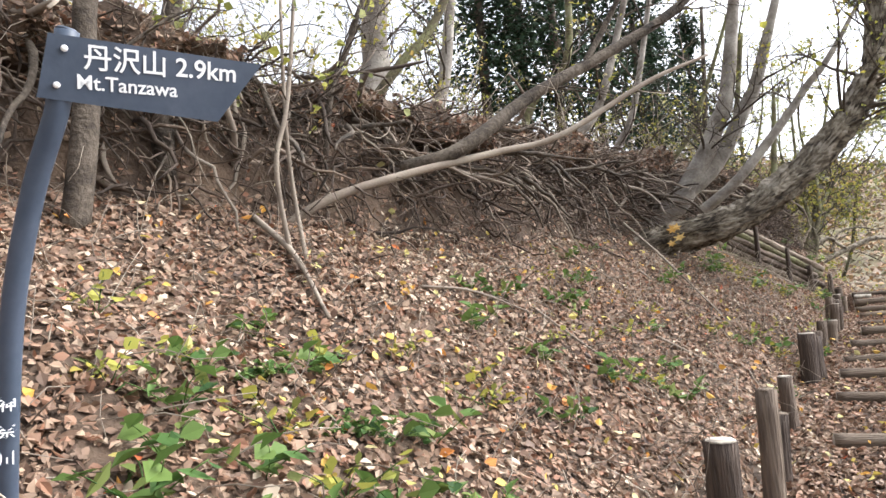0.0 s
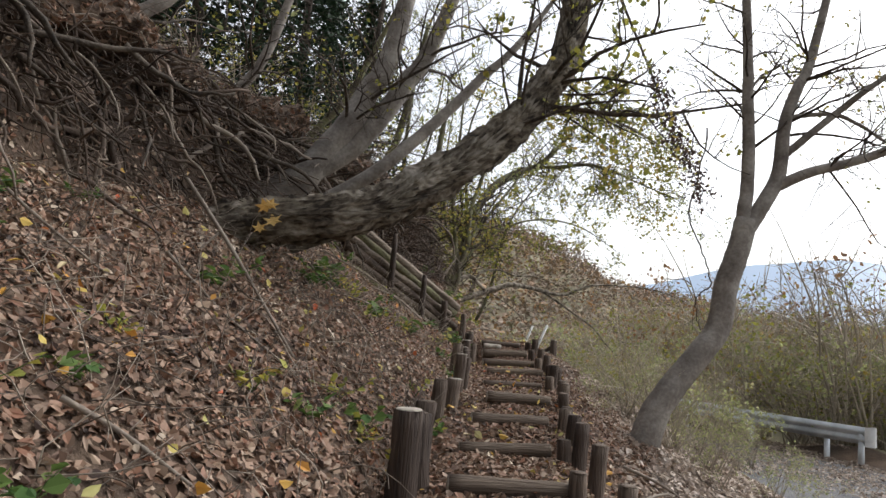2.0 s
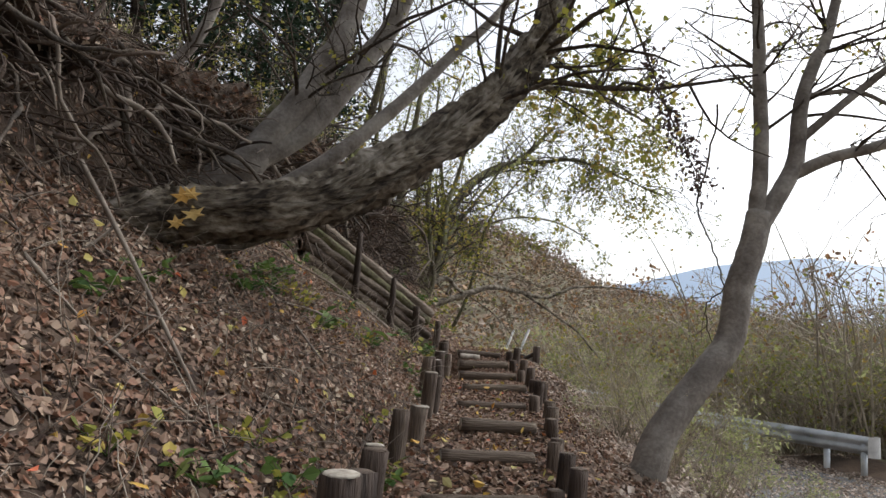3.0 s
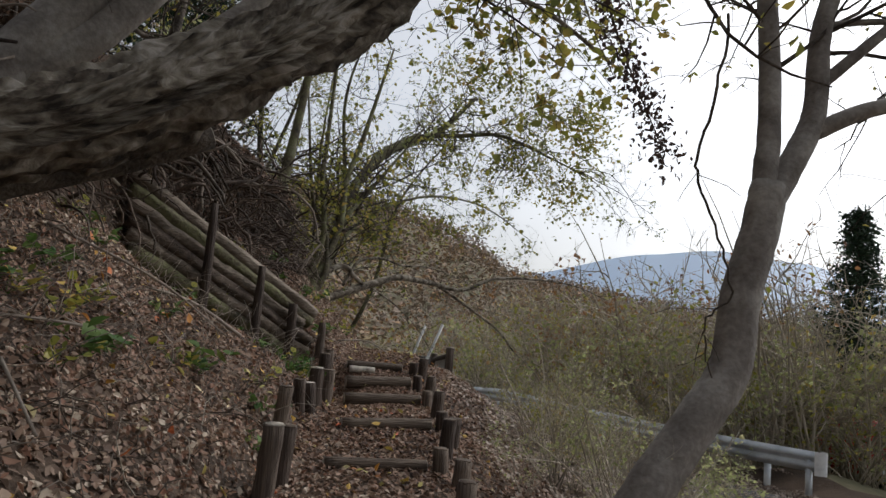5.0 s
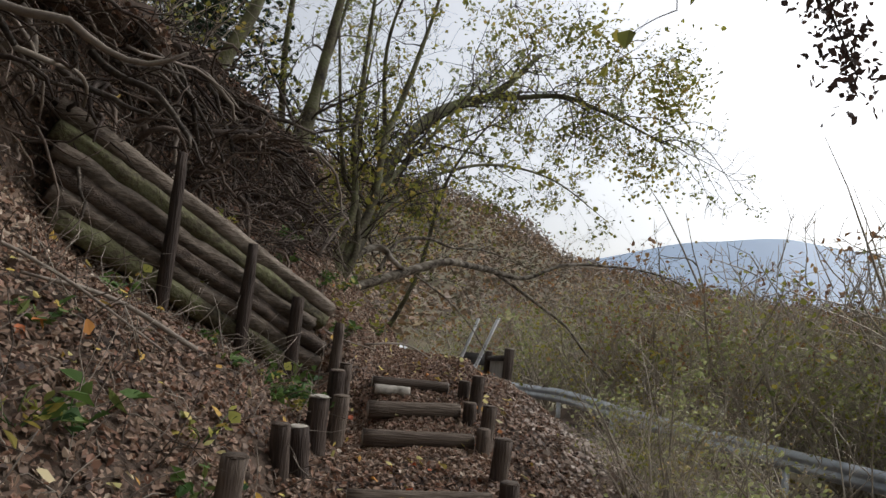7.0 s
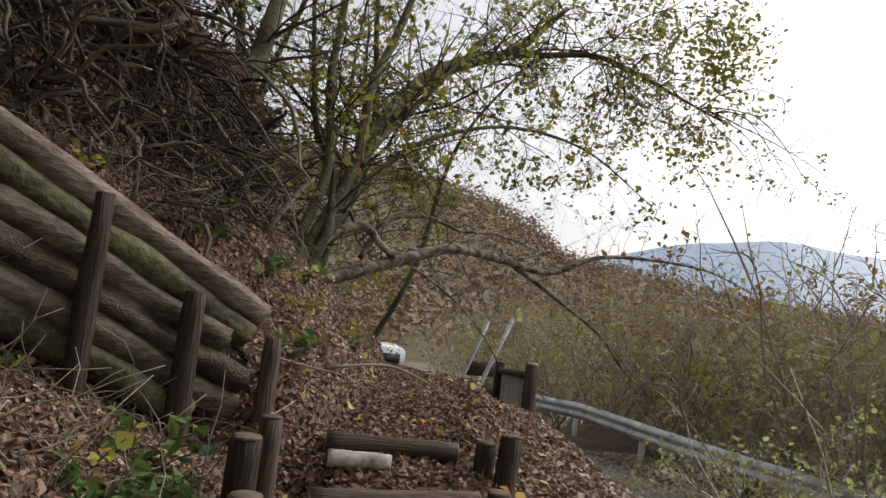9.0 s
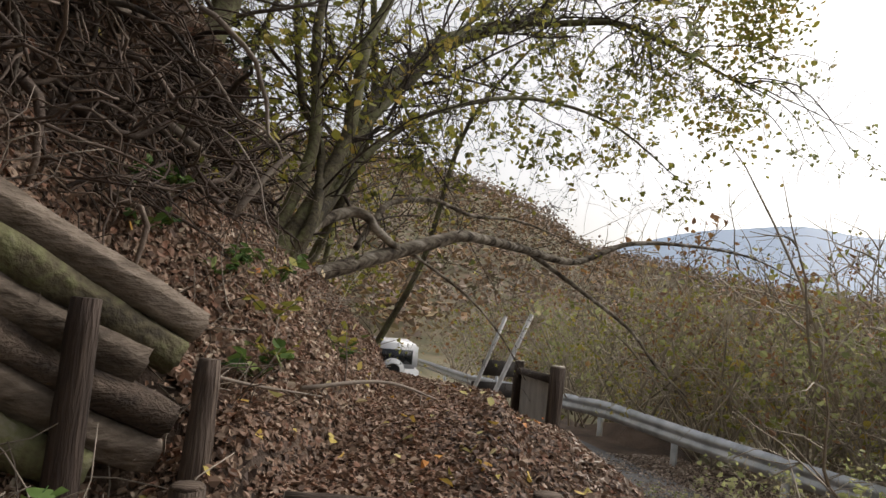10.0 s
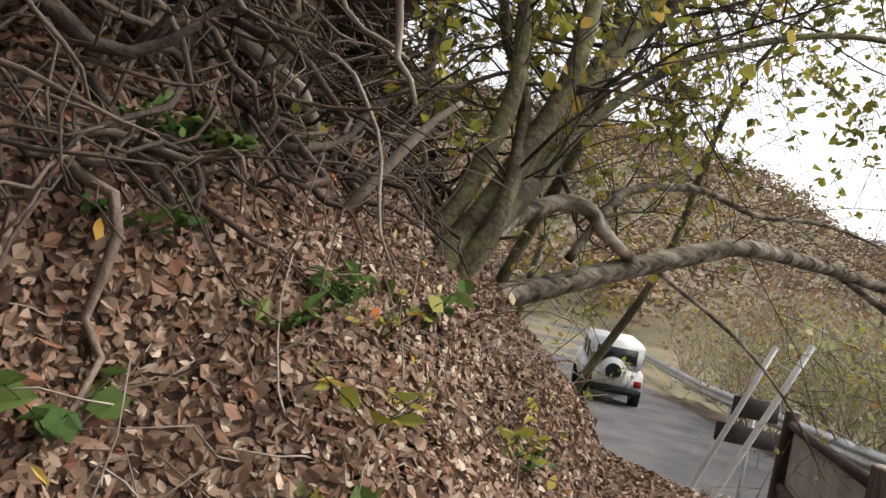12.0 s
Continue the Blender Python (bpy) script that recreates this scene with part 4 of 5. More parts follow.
for k, (a, b, c, r, mat) in enumerate((
        ((-3.01, 2.8, 1.83), (-3.0, 2.92, 3.24), (-2.85, 3.08, 5.85), 0.075, DARKBARK), ((-3.11, 3.64, 2.79), (-3.04, 3.81, 3.92), (-2.78, 3.88, 5.89), 0.07, DARKBARK),
        ((-3.15, 6.82, 3.36), (-2.97, 6.95, 4.67), (-2.57, 7.13, 7.06), 0.16, GREYBARK), ((-2.23, 3.79, 1.8), (-2.18, 3.79, 2.73), (-2.04, 3.9, 4.45), 0.017, TWIG),
        ((-2.16, 3.86, 1.8), (-2.28, 3.88, 2.76), (-2.3, 3.98, 4.47), 0.015, TWIG), ((-2.9, 5.95, 3.0), (-2.04, 6.53, 4.3), (-1.41, 6.94, 6.0), 0.05, MOSSBARK),
        ((-1.8, 8.1, 2.97), (-1.04, 8.26, 4.25), (-1.0, 8.42, 6.35), 0.055, MOSSBARK), ((-1.59, 9.0, 2.57), (-0.8, 9.35, 4.0), (-0.02, 9.63, 6.62), 0.06, GREYBARK),
        ((-1.36, 12.2, 2.94), (-0.67, 12.33, 4.55), (-0.09, 12.41, 6.97), 0.07, GREYBARK), ((-0.58, 13.21, 3.0), (0.31, 13.46, 4.42), (1.19, 13.66, 6.64), 0.05, MOSSBARK),
        ((0.08, 14.82, 3.09), (0.47, 14.95, 4.7), (0.66, 15.02, 7.11), 0.06, DARKBARK), ((0.53, 17.13, 3.21), (1.12, 17.35, 5.03), (1.51, 17.44, 7.24), 0.08, MOSSBARK),
        ((-2.57, 4.88, 2.53), (-2.34, 5.04, 3.53), (-1.77, 5.36, 5.32), 0.03, DARKBARK), ((-3.19, 8.74, 3.15), (-2.9, 9.06, 4.77), (-2.62, 9.15, 6.98), 0.1, GREYBARK))):
    a = (a[0], a[1], min(a[2], ground_at(a[0], a[1]) - 0.05) if k not in (3, 4) else ground_at(a[0], a[1]) - 0.05)
    tree("bank_tree", [([a, tuple((np.array(a) + b) / 2 + rng.normal(size=3) * 0.05), b, c], [r * 1.1, r, r * 0.9, r * 0.55], (9, 1.3, 2), dict(start=0.3))], mat,
         "thin leaning tree on top of the bank" if r < 0.1 else "stout pale tree on top of the bank", leaf=(YGREEN, DULL, YGREEN)[k % 3], leaf_size=0.06, per=3, keep=0.45, twig_bark=DARKBARK, group="trees on the bank")

for k, (x, y, h, lean) in enumerate(((2.2, 20.2, 7.5, 0.5), (1.6, 21.0, 8, 0.3), (2.4, 24.0, 9, 0.2), (0.9, 19.3, 7.5, 0.5), (3.0, 22.6, 7.0, 1.2))):
    a = np.array((x, y, ground_at(x, y) - 0.1))
    tree("spur_sapling", [([a, a + (lean * 0.3 + rng.normal() * 0.15, rng.normal() * 0.1, h * 0.2), a + (lean * 0.5 + rng.normal() * 0.2, 0, h * 0.45), a + (lean * 1.2, 0.1, h * 0.75), a + (lean * 2.2, 0.3, h)], [0.06, 0.05, 0.035, 0.012], (24, 1.5, 2), dict(start=0.25, lift=0.3))], MOSSBARK,
         "slender tree with thin yellowing leaves past the spur", leaf=(YGREEN, DULL)[k % 2], leaf_size=0.075, per=4, keep=0.7, twig_bark=DARKBARK, group="slender trees past the spur")

for k in range(48):
    s = rng.uniform(0.05, 0.98)
    ctrl = spline([(2.97, 19.9, 3.65), (4.54, 22.5, 5.6), (6.55, 22.6, 6.0), (9.2, 23.0, 5.4)], 30)[int(s * 29)]
    g, tips = Geo(), []
    o = np.array(bpy.data.objects["spreading_tree"].location)
    line = wander(ctrl - o, (rng.normal() * 0.7, -0.6 + rng.normal() * 0.6, rng.uniform(-0.7, 0.5)), rng.uniform(1.5, 3.2), 9, 0.15, 0.09)
    tube(g, line, [0.014, 0.009, 0.003], 5)
    part("branch", g, DARKBARK, bpy.data.objects["spreading_tree"])
    g = Geo()
    twigs(g, tips, line, 0.012, 7, 0.7, 1, 0.15, 0.0, 0.08)
    tagged(part("twigwork", g, DARKBARK, bpy.data.objects["spreading_tree"]), kind="stuff")
    if k % 2:
        g = Geo()
        leaves(g, tip_points(tips, 5, 0.85), 0.08, spread=0.04)
        part("foliage", g, YGREEN if k % 4 == 1 else DULL, bpy.data.objects["spreading_tree"], smooth=False)
# bright leaf clumps and a spray of dead leaves on the boughs
spreading, leaning = bpy.data.objects["spreading_tree"], bpy.data.objects["leaning_tree"]
for c, rad, n in (((8.8, 22.4, 6.4), (0.75, 0.6, 1.0), 1100), ((6.9, 22.4, 7.3), (0.8, 0.5, 0.6), 500), ((7.8, 22.5, 6.6), (0.9, 0.5, 0.7), 450), ((8.5, 22.6, 4.8), (0.7, 0.5, 0.8), 420), ((5.6, 22.6, 7.4), (1.1, 0.6, 0.7), 420), ((7.2, 22.6, 5.4), (1.0, 0.6, 0.7), 380)):
    g = Geo()
    o = np.array(c) - np.array(spreading.location)
    pts = o + rng.normal(size=(n, 3)) * np.array(rad) * 0.5
    leaves(g, pts, 0.095, tilt=1.0)
    clump = part("leaf_clump", g, YGREEN, spreading, "dense clump of bright yellow-green leaves", smooth=False)
    clump["kind"] = "stuff"
    g = Geo()
    for k in range(16):
        tube(g, wander(o + (-0.2, 0, 0.35), rng.normal(size=3) + (0.3, 0, -0.4), rad[0] * 1.1, 4, 0.2, 0.05), [0.006, 0.003], 3)
    tagged(part("twigwork", g, DARKBARK, spreading), kind="stuff")
DEADLEAF = leaf_material("withered_brown_leaves", [(0.05, 0.035, 0.03), (0.09, 0.06, 0.05), (0.14, 0.09, 0.07)], translucent=0.15)
lo = np.array(leaning.location)
g = Geo()
line = spline(np.array([(2.9, 11.0, 5.8), (3.6, 12.0, 5.6), (4.4, 12.8, 4.9), (4.85, 13.0, 4.15), (5.3, 13.0, 3.3)]) - lo, 22)
tube(g, line, [0.03, 0.02, 0.012, 0.005], 6)
part("limb", g, DARKBARK, leaning)
g = Geo()
c = line[rng.integers(11, 22, 900)] + rng.normal(size=(900, 3)) * (0.09, 0.09, 0.12)
leaves(g, c, 0.055, normals=np.array([0.6, 0.3, 0.2]), tilt=0.7)
part("dead_leaf_spray", g, DEADLEAF, leaning, "hanging spray of withered brown leaves", smooth=False)

forked = bpy.data.objects["forked_tree"]
fo = np.array(forked.location)
g = Geo()
line = spline(np.array([(4.02, 10.25, 3.32), (3.93, 10.21, 2.88), (3.86, 10.27, 2.51), (3.89, 10.28, 2.34), (4.04, 10.28, 2.05), (4.11, 10.29, 1.78), (4.01, 10.33, 1.65), (4.0, 10.35, 1.48), (4.06, 10.36, 1.33)]) - fo, 40) + rng.normal(size=(40, 3)) * 0.008
tube(g, line, [0.009, 0.008, 0.007, 0.006, 0.004], 6, rough=0.05)
part("hanging_vine", g, DARKBARK, forked, "dark crooked vine hanging beside the trunk")
g, tips = Geo(), []
twigs(g, tips, line, 0.006, 8, 0.35, 0, 0.3, -0.3, 0.1)
tagged(part("twigwork", g, DARKBARK, forked), kind="stuff")

# dead branch that slants down the bank, and loose sticks
STICKS = [((-0.75, 9.5, 2.2), (0.35, 8.3, 0.0), 0.02), ((-0.2, 6.2, 0.0), (0.25, 6.25, 0.0), 0.014), ((-2.6, 3.9, 0.0), (-1.7, 3.3, 0.0), 0.025), ((-1.4, 7.6, 0.0), (-0.6, 7.5, 0.0), 0.012),
          ((2.07, 16.79, 0.0), (2.36, 17.02, 2.5), 0.022), ((2.6, 15.9, 0.0), (3.4, 16.9, 0.0), 0.012), ((0.2, 10.6, 0.0), (0.9, 9.9, 0.0), 0.014), ((-0.5, 8.3, 0.0), (0.4, 8.0, 0.0), 0.011),
          ((1.5, 13.2, 0.0), (0.8, 12.6, 0.0), 0.016), ((0.2, 12.2, 0.0), (1.4, 12.9, 0.0), 0.012), ((-1.0, 5.2, 0.0), (-0.1, 5.0, 0.0), 0.01), ((0.9, 11.4, 0.0), (0.5, 10.3, 0.0), 0.012),
          ((2.9, 9.2, 0.0), (3.4, 8.6, 0.0), 0.014), ((2.7, 8.4, 0.0), (3.3, 9.0, 0.0), 0.012), ((-1.6, 4.4, 0.0), (-1.0, 5.1, 0.0), 0.012), ((2.2, 15.3, 0.0), (2.7, 16.0, 0.0), 0.01)]
for a, b, r in STICKS:
    a, b = np.array(a), np.array(b)
    a[2] = a[2] or ground_at(a[0], a[1]) + 0.06
    b[2] = b[2] or ground_at(b[0], b[1]) + 0.05
    ob = new("fallen_stick")
    ob.location = a
    g = Geo()
    mid = (b - a) * 0.5 + rng.normal(size=3) * 0.06 + (0, 0, 0.05)
    pts = spline([(0, 0, 0), mid, b - a], 10)
    tube(g, pts, [r, r * 0.8, r * 0.5], 6, rough=0.05)
    part("shaft", g, TWIG, ob)
    g, tips = Geo(), []
    twigs(g, tips, pts, r, 4, np.linalg.norm(b - a) * 0.3, 0, 0.3)
    tagged(part("twigwork", g, TWIG, ob), kind="stuff")
    tagged(ob, "dry crooked fallen stick on the leaf litter", "stick", "fallen sticks")

# the sawn old trunk that sticks out of the scarp
saw = new("sawn_trunk")
saw.location = (0.37, 10.89, 1.88)
g = Geo()
pts = spline([(-0.6, -0.5, -0.15), (0.0, -0.1, 0.15), (0.5, 0.12, 0.38), (0.91, 0.22, 0.59)], 14)
tube(g, pts, [0.09, 0.08, 0.075, 0.07], 12, rough=0.05)
part("shaft", g, DARKBARK, saw)
g = Geo()
tube(g, [pts[-1], pts[-1] + (pts[-1] - pts[-2]) * 0.06], [0.066, 0.06], 12)
part("sawn_end", g, SAWN, saw, "pale sawn end")
tagged(saw, "dead sawn trunk sticking out of the root scarp", "dead trunk")


# ---- root scarp ----
def foot_at(y):
    return float(np.interp(y, [0, 2, 4.5, 6.5, 13, 15, 16.5, 18], [5.0, 4.6, 3.6, 3.1, 2.75, 2.2, 1.65, 1.7]))


g = Geo()
for y in np.arange(-0.5, 18.3, 0.05):
    for _ in range(9):
        f = foot_at(y)
        top = float(path_x(y)) - f - rng.uniform(0.1, 0.65)
        z = ground_at(top, y) + rng.uniform(-0.55, 0.22)
        d = np.array([rng.uniform(0.3, 1.2), rng.normal() * 0.7, rng.uniform(-0.9, 0.25)])
        line = wander((top + 0.08, y, z), d, rng.uniform(0.3, 1.0), 7, 0.34, 0.07)
        r = rng.choice([0.005, 0.008, 0.012, 0.02, 0.03], p=[0.34, 0.32, 0.22, 0.09, 0.03])
        tube(g, line, [r, r * 0.8, r * 0.35], 5, rough=0.05)
for _ in range(620):
    y = rng.uniform(15.2, 18.2)
    x = float(path_x(y)) - foot_at(y) - rng.uniform(-0.25, 0.5)
    d = np.array([rng.uniform(0.2, 1.2), rng.normal() * 0.9, rng.uniform(-0.8, 0.8)])
    line = wander((x, y, ground_at(x, y) + rng.uniform(-0.05, 0.12)), d, rng.uniform(0.3, 0.9), 8, 0.4, 0.08)
    r = rng.choice([0.005, 0.008, 0.012, 0.018], p=[0.35, 0.35, 0.2, 0.1])
    tube(g, line, [r, r * 0.8, r * 0.35], 5, rough=0.05)
tagged(part("roots", g, ROOT, None), "tangle of bare brown roots hanging from the scarp", "roots", kind="stuff")
root_mat = new("root_mat")
root_mat.location = (0, 9, 2)
for y in np.arange(-0.5, 18.3, 0.1):
    g = Geo()
    x = float(path_x(y)) - foot_at(y) - 0.15
    a = np.array((x + rng.normal() * 0.15, y, ground_at(x - 0.2, y) - rng.uniform(0, 0.5)))
    line = wander(a, (rng.uniform(0.4, 1.0), rng.normal() * 0.5, rng.uniform(-1.0, -0.1)), rng.uniform(0.5, 1.3), 10, 0.24, 0.06)
    gz = height(line[:, 0], line[:, 1]) + 0.005
    line[:, 2] = np.maximum(line[:, 2], gz)
    r = rng.uniform(0.008, 0.03)
    tube(g, line - np.array(root_mat.location), [r, r * 0.8, r * 0.4], 7, rough=0.08)
    part("root", g, DARKBARK if rng.random() < 0.6 else TWIG, root_mat)
tagged(root_mat, "gnarled dark and pale roots running down the scarp", "roots")

# overhanging turf lip above the roots
g = Geo()
ys = np.arange(-0.8, 18.4, 0.14)
rows = []
for a, b in ((0.95, 0.22), (0.55, 0.2), (0.2, 0.12), (0.02, -0.02), (0.0, -0.16), (0.18, -0.25), (0.5, -0.2)):
    row = []
    for y in ys:
        wob = 0.16 * math.sin(y * 2.3 + a) + 0.1 * math.sin(y * 5.1 + 1 - 2 * a) + rng.normal() * 0.07
        x = float(path_x(y)) - foot_at(y) - 0.12 - a + wob
        base = ground_at(float(path_x(y)) - foot_at(y) - 0.75, y)
        fade = float(smoothstep(18.4, 16.6, y)) if y > 16.6 else 1.0
        row.append((x, y, base + b * 0.85 + rng.normal() * 0.07 - 0.08 + 0.1 * math.sin(y * 3.7 + 2 * a) - (1 - fade) * 0.3))
    rows.append(row)
m = len(ys)
g.add(np.array(rows).reshape(-1, 3), [(k * m + i, k * m + i + 1, (k + 1) * m + i + 1, (k + 1) * m + i) for k in range(6) for i in range(m - 1)])
tagged(part("turf_lip", g, SOIL, None), "overhanging lip of dark soil above bare roots", "soil", kind="structure")

lip = np.array(rows)
pick = rng.integers(0, 5, 16000), rng.integers(0, m - 1, 16000)
fa, fb = rng.random((16000, 1)), rng.random((16000, 1))
lp = (lip[pick[0], pick[1]] * (1 - fa) + lip[pick[0] + 1, pick[1]] * fa) * (1 - fb) + (lip[pick[0], pick[1] + 1] * (1 - fa) + lip[pick[0] + 1, pick[1] + 1] * fa) * fb
g = Geo()
leaves(g, lp + (0.02, 0, 0.015), 0.06, normals=np.array([0.3, -0.1, 0.8]), tilt=0.7, fold=0.25)
tagged(part("leaf_litter", g, LITTER, None, smooth=False), "dead leaves caught on the turf lip", "leaf litter", kind="stuff")
g = Geo()
for p in lp[::9]:
    tube(g, wander(p, rng.normal(size=3) + (0.5, 0, 0.2), rng.uniform(0.1, 0.5), 4, 0.3, 0.1), [0.004, 0.003, 0.002], 3)
tagged(part("dry_stems", g, TWIG, None), "dry stems and rootlets on the turf lip", "dry stems", kind="stuff")
# hanging vines and thin upright stems over the bank
g = Geo()
for _ in range(3600):
    y = rng.uniform(0.5, 17.8)
    x = float(path_x(y)) - rng.uniform(0.7, foot_at(y) + 0.5)
    line = wander((x, y, ground_at(x, y)), (rng.normal() * 0.9, rng.normal() * 0.9, 0.7), rng.uniform(0.1, 0.55), 4, 0.3, 0.1)
    tube(g, line, [0.004, 0.003, 0.0018], 3)
tagged(part("bank_stems", g, TWIG, None), "thin dry stems standing in the leaf litter", "dry stems", kind="stuff")

# ---- leaf litter ----
def scatter(n, x0, x1, y0, y1):
    return rng.uniform(x0, x1, n), rng.uniform(y0, y1, n)


def litter(name, n, size, rel, y0, y1, material, label, lift=0.012, keep_path=1.0):
    y = rng.uniform(y0, y1, n)
    d = rng.uniform(rel[0], rel[1], n)
    x = path_x(y) + d
    z = height(x, y)
    e = 0.06
    nor = np.stack([-(height(x + e, y) - height(x - e, y)) / (2 * e), -(height(x, y + e) - height(x, y - e)) / (2 * e), np.ones(n)], -1)
    steep = np.hypot(nor[:, 0], nor[:, 1])
    nor /= np.linalg.norm(nor, axis=1)[:, None]
    ok = rng.random(n) < 1.15 - 0.2 * np.minimum(steep, 2.4)
    g = Geo()
    c = np.stack([x, y, z], -1) + nor * rng.uniform(0.0, lift * 2.5, n)[:, None]
    leaves(g, c[ok], size, normals=nor[ok] * 1.3, tilt=0.55, fold=0.22)
    return tagged(part(name, g, material, None, smooth=False), label, "leaf litter", kind="stuff")


litter("leaf_litter", 135000, 0.049, (-6.2, 1.2), -0.5, 10.0, LITTER, "thick litter of brown dead leaves on the bank")
litter("leaf_litter", 115000, 0.038, (-3.8, 1.4), 10.0, 18.8, LITTER, "thick litter of brown dead leaves about the stair")
litter("leaf_litter", 70000, 0.062, (0.9, 7.6), 3.0, 25.0, ROADLITTER, "scattered dead leaves on the slope above the road")
litter("leaf_litter", 85000, 0.031, (-3.0, 0.2), 13.8, 18.6, LITTER, "thick litter of brown dead leaves below the scarp")
litter("leaf_litter", 9000, 0.05, (-2.3, -0.6), 15.2, 16.9, LITTER, "dead leaves heaped behind the log wall")
litter("bright_leaves", 1700, 0.062, (-4.0, 0.9), 0.0, 18.0, BRIGHT, "scattered yellow and red fallen leaves", lift=0.03)

# ---- low green plants on the bank ----
def ground_plant(kind):
    ob = new("ground_plant")
    g, lf = Geo(), Geo()
    stems = 5 if kind != 2 else 9
    for k in range(stems):
        a = 2 * math.pi * k / stems + rng.normal() * 0.3
        d = np.array([math.cos(a), math.sin(a), 1.2 if kind != 2 else 0.8])
        ln = rng.uniform(0.12, 0.26)
        line = wander((0, 0, 0), d, ln, 5, 0.1, 0.08 if kind != 2 else 0.18)
        tube(g, line, [0.003, 0.0018], 3)
        if kind == 2:
            for s in np.linspace(0.5, 5, 12):
                i = min(4, int(s))
                p = line[i] + (line[i + 1] - line[i]) * (s - i)
                leaves(lf, np.array([p + rng.normal(size=3) * 0.012] * 2), 0.045, spread=0.012, tilt=0.5)
        else:
            leaves(lf, line[2:], 0.075 if kind == 0 else 0.055, spread=0.012, tilt=0.5)
    tagged(part("stalkwork", g, GREEN, ob), kind="stuff")
    part("foliage", lf, (GREEN, YGREEN, GREEN)[kind], ob, smooth=False)
    return ob


PLANTS = [tagged(ground_plant(k), lab, cat, "low plants on the bank") for k, lab, cat in ((0, "small fresh green plant among dead leaves", "plant"), (1, "small yellowing plant among dead leaves", "plant"), (2, "small green fern among dead leaves", "fern"))]
first = [True] * 3
spots = [(-1.45, 1.75), (-1.2, 1.95), (-1.6, 2.0), (-1.0, 1.85), (-1.3, 2.2), (-0.8, 2.2), (-1.15, 2.5), (-0.6, 2.5), (-1.6, 2.5), (-1.35, 1.55), (-1.1, 1.6), (-0.95, 2.05), (-1.75, 2.3), (-1.5, 2.8), (-0.9, 2.75), (0.0, 5.2), (-0.3, 5.0), (-0.6, 5.4), (-0.1, 5.8), (-0.8, 4.9), (-0.4, 6.0), (1.85, 13.9), (1.95, 13.7), (2.05, 14.1), (2.1, 16.25), (2.3, 16.6), (2.4, 16.3)]
while len(spots) < 110:
    y = rng.uniform(1.5, 17.2)
    spots.append((float(path_x(y)) - rng.uniform(0.6, foot_at(y) * 0.95), y))
for k, (x, y) in enumerate(spots):
    kind = 2 if (k in (6, 8, 22, 23) or rng.random() < 0.06) else int(rng.random() < 0.45)
    m = pose(x, y, ground_at(x, y), 0, 0, rng.uniform(0, 360)) @ Matrix.Scale(rng.uniform(0.7, 1.35), 4)
    if first[kind]:
        PLANTS[kind].matrix_basis, first[kind] = m, False
    else:
        c = copy_thing(PLANTS[kind], m)
        c.matrix_basis = m


# ---- shrubs past the road and on the open side ----
def shrub(name, tall, spread_, leaf, label, stems=8, per=4, leaf_size=0.06, keep=0.9, bark=None, branch=5):
    ob = new(name)
    thin, tips = Geo(), []
    for k in range(stems):
        a = rng.uniform(0, 2 * math.pi)
        d = np.array([math.cos(a) * spread_, math.sin(a) * spread_, 1])
        line = wander((rng.normal() * 0.12, rng.normal() * 0.12, -0.05), d, tall * rng.uniform(0.7, 1.1), 7, 0.13)
        r = tall * 0.0065
        tube(thin, line, [r, r * 0.7, 0.003], 5)
        twigs(thin, tips, line, r, branch - 1, tall * 0.34, 1, 0.2, 0.3, 0.0, 0.18, 3)
    tagged(part("twigwork", thin, bark or BRUSHTWIG, ob), kind="stuff")
    g = Geo()
    leaves(g, tip_points(tips, per, keep), leaf_size, spread=leaf_size)
    part("foliage", g, leaf, ob, smooth=False)
    return tagged(ob, label, "shrub", "roadside shrubs")


KINDS = [shrub("shrub", 2.6, 0.55, DULL, "tangled olive green roadside shrub", leaf_size=0.085, per=6), shrub("shrub", 3.2, 0.4, AUTUMN, "tall autumn shrub with thin brown leaves", leaf_size=0.075, per=5),
         shrub("shrub", 2.4, 0.6, YGREEN, "yellow green shrub past the guard rail", leaf_size=0.08, per=4), shrub("shrub", 3.0, 0.5, RUST, "rusty orange autumn shrub", leaf_size=0.085, per=5),
         shrub("bare_shrub", 2.8, 0.35, DULL, "thin bare grey-stemmed shrub", per=1, keep=0.25), shrub("sapling", 4.2, 0.25, AUTUMN, "slender half-bare sapling past the road", stems=5, per=2, keep=0.6)]
placed = [False] * 6


def put(kind, x, y, s, sink=0.0, squash=1.0):
    if y > 12.5 and y < 23 and abs(x - 2.7 - (y - 12) * 0.38) < 1.0:
        return
    m = pose(x, y, ground_at(x, y) - sink, 0, 0, rng.uniform(0, 360)) @ Matrix.Diagonal((s, s, s * squash, 1))
    if placed[kind]:
        c = copy_thing(KINDS[kind], m)
        c.matrix_basis = m
    else:
        KINDS[kind].matrix_basis, placed[kind] = m, True


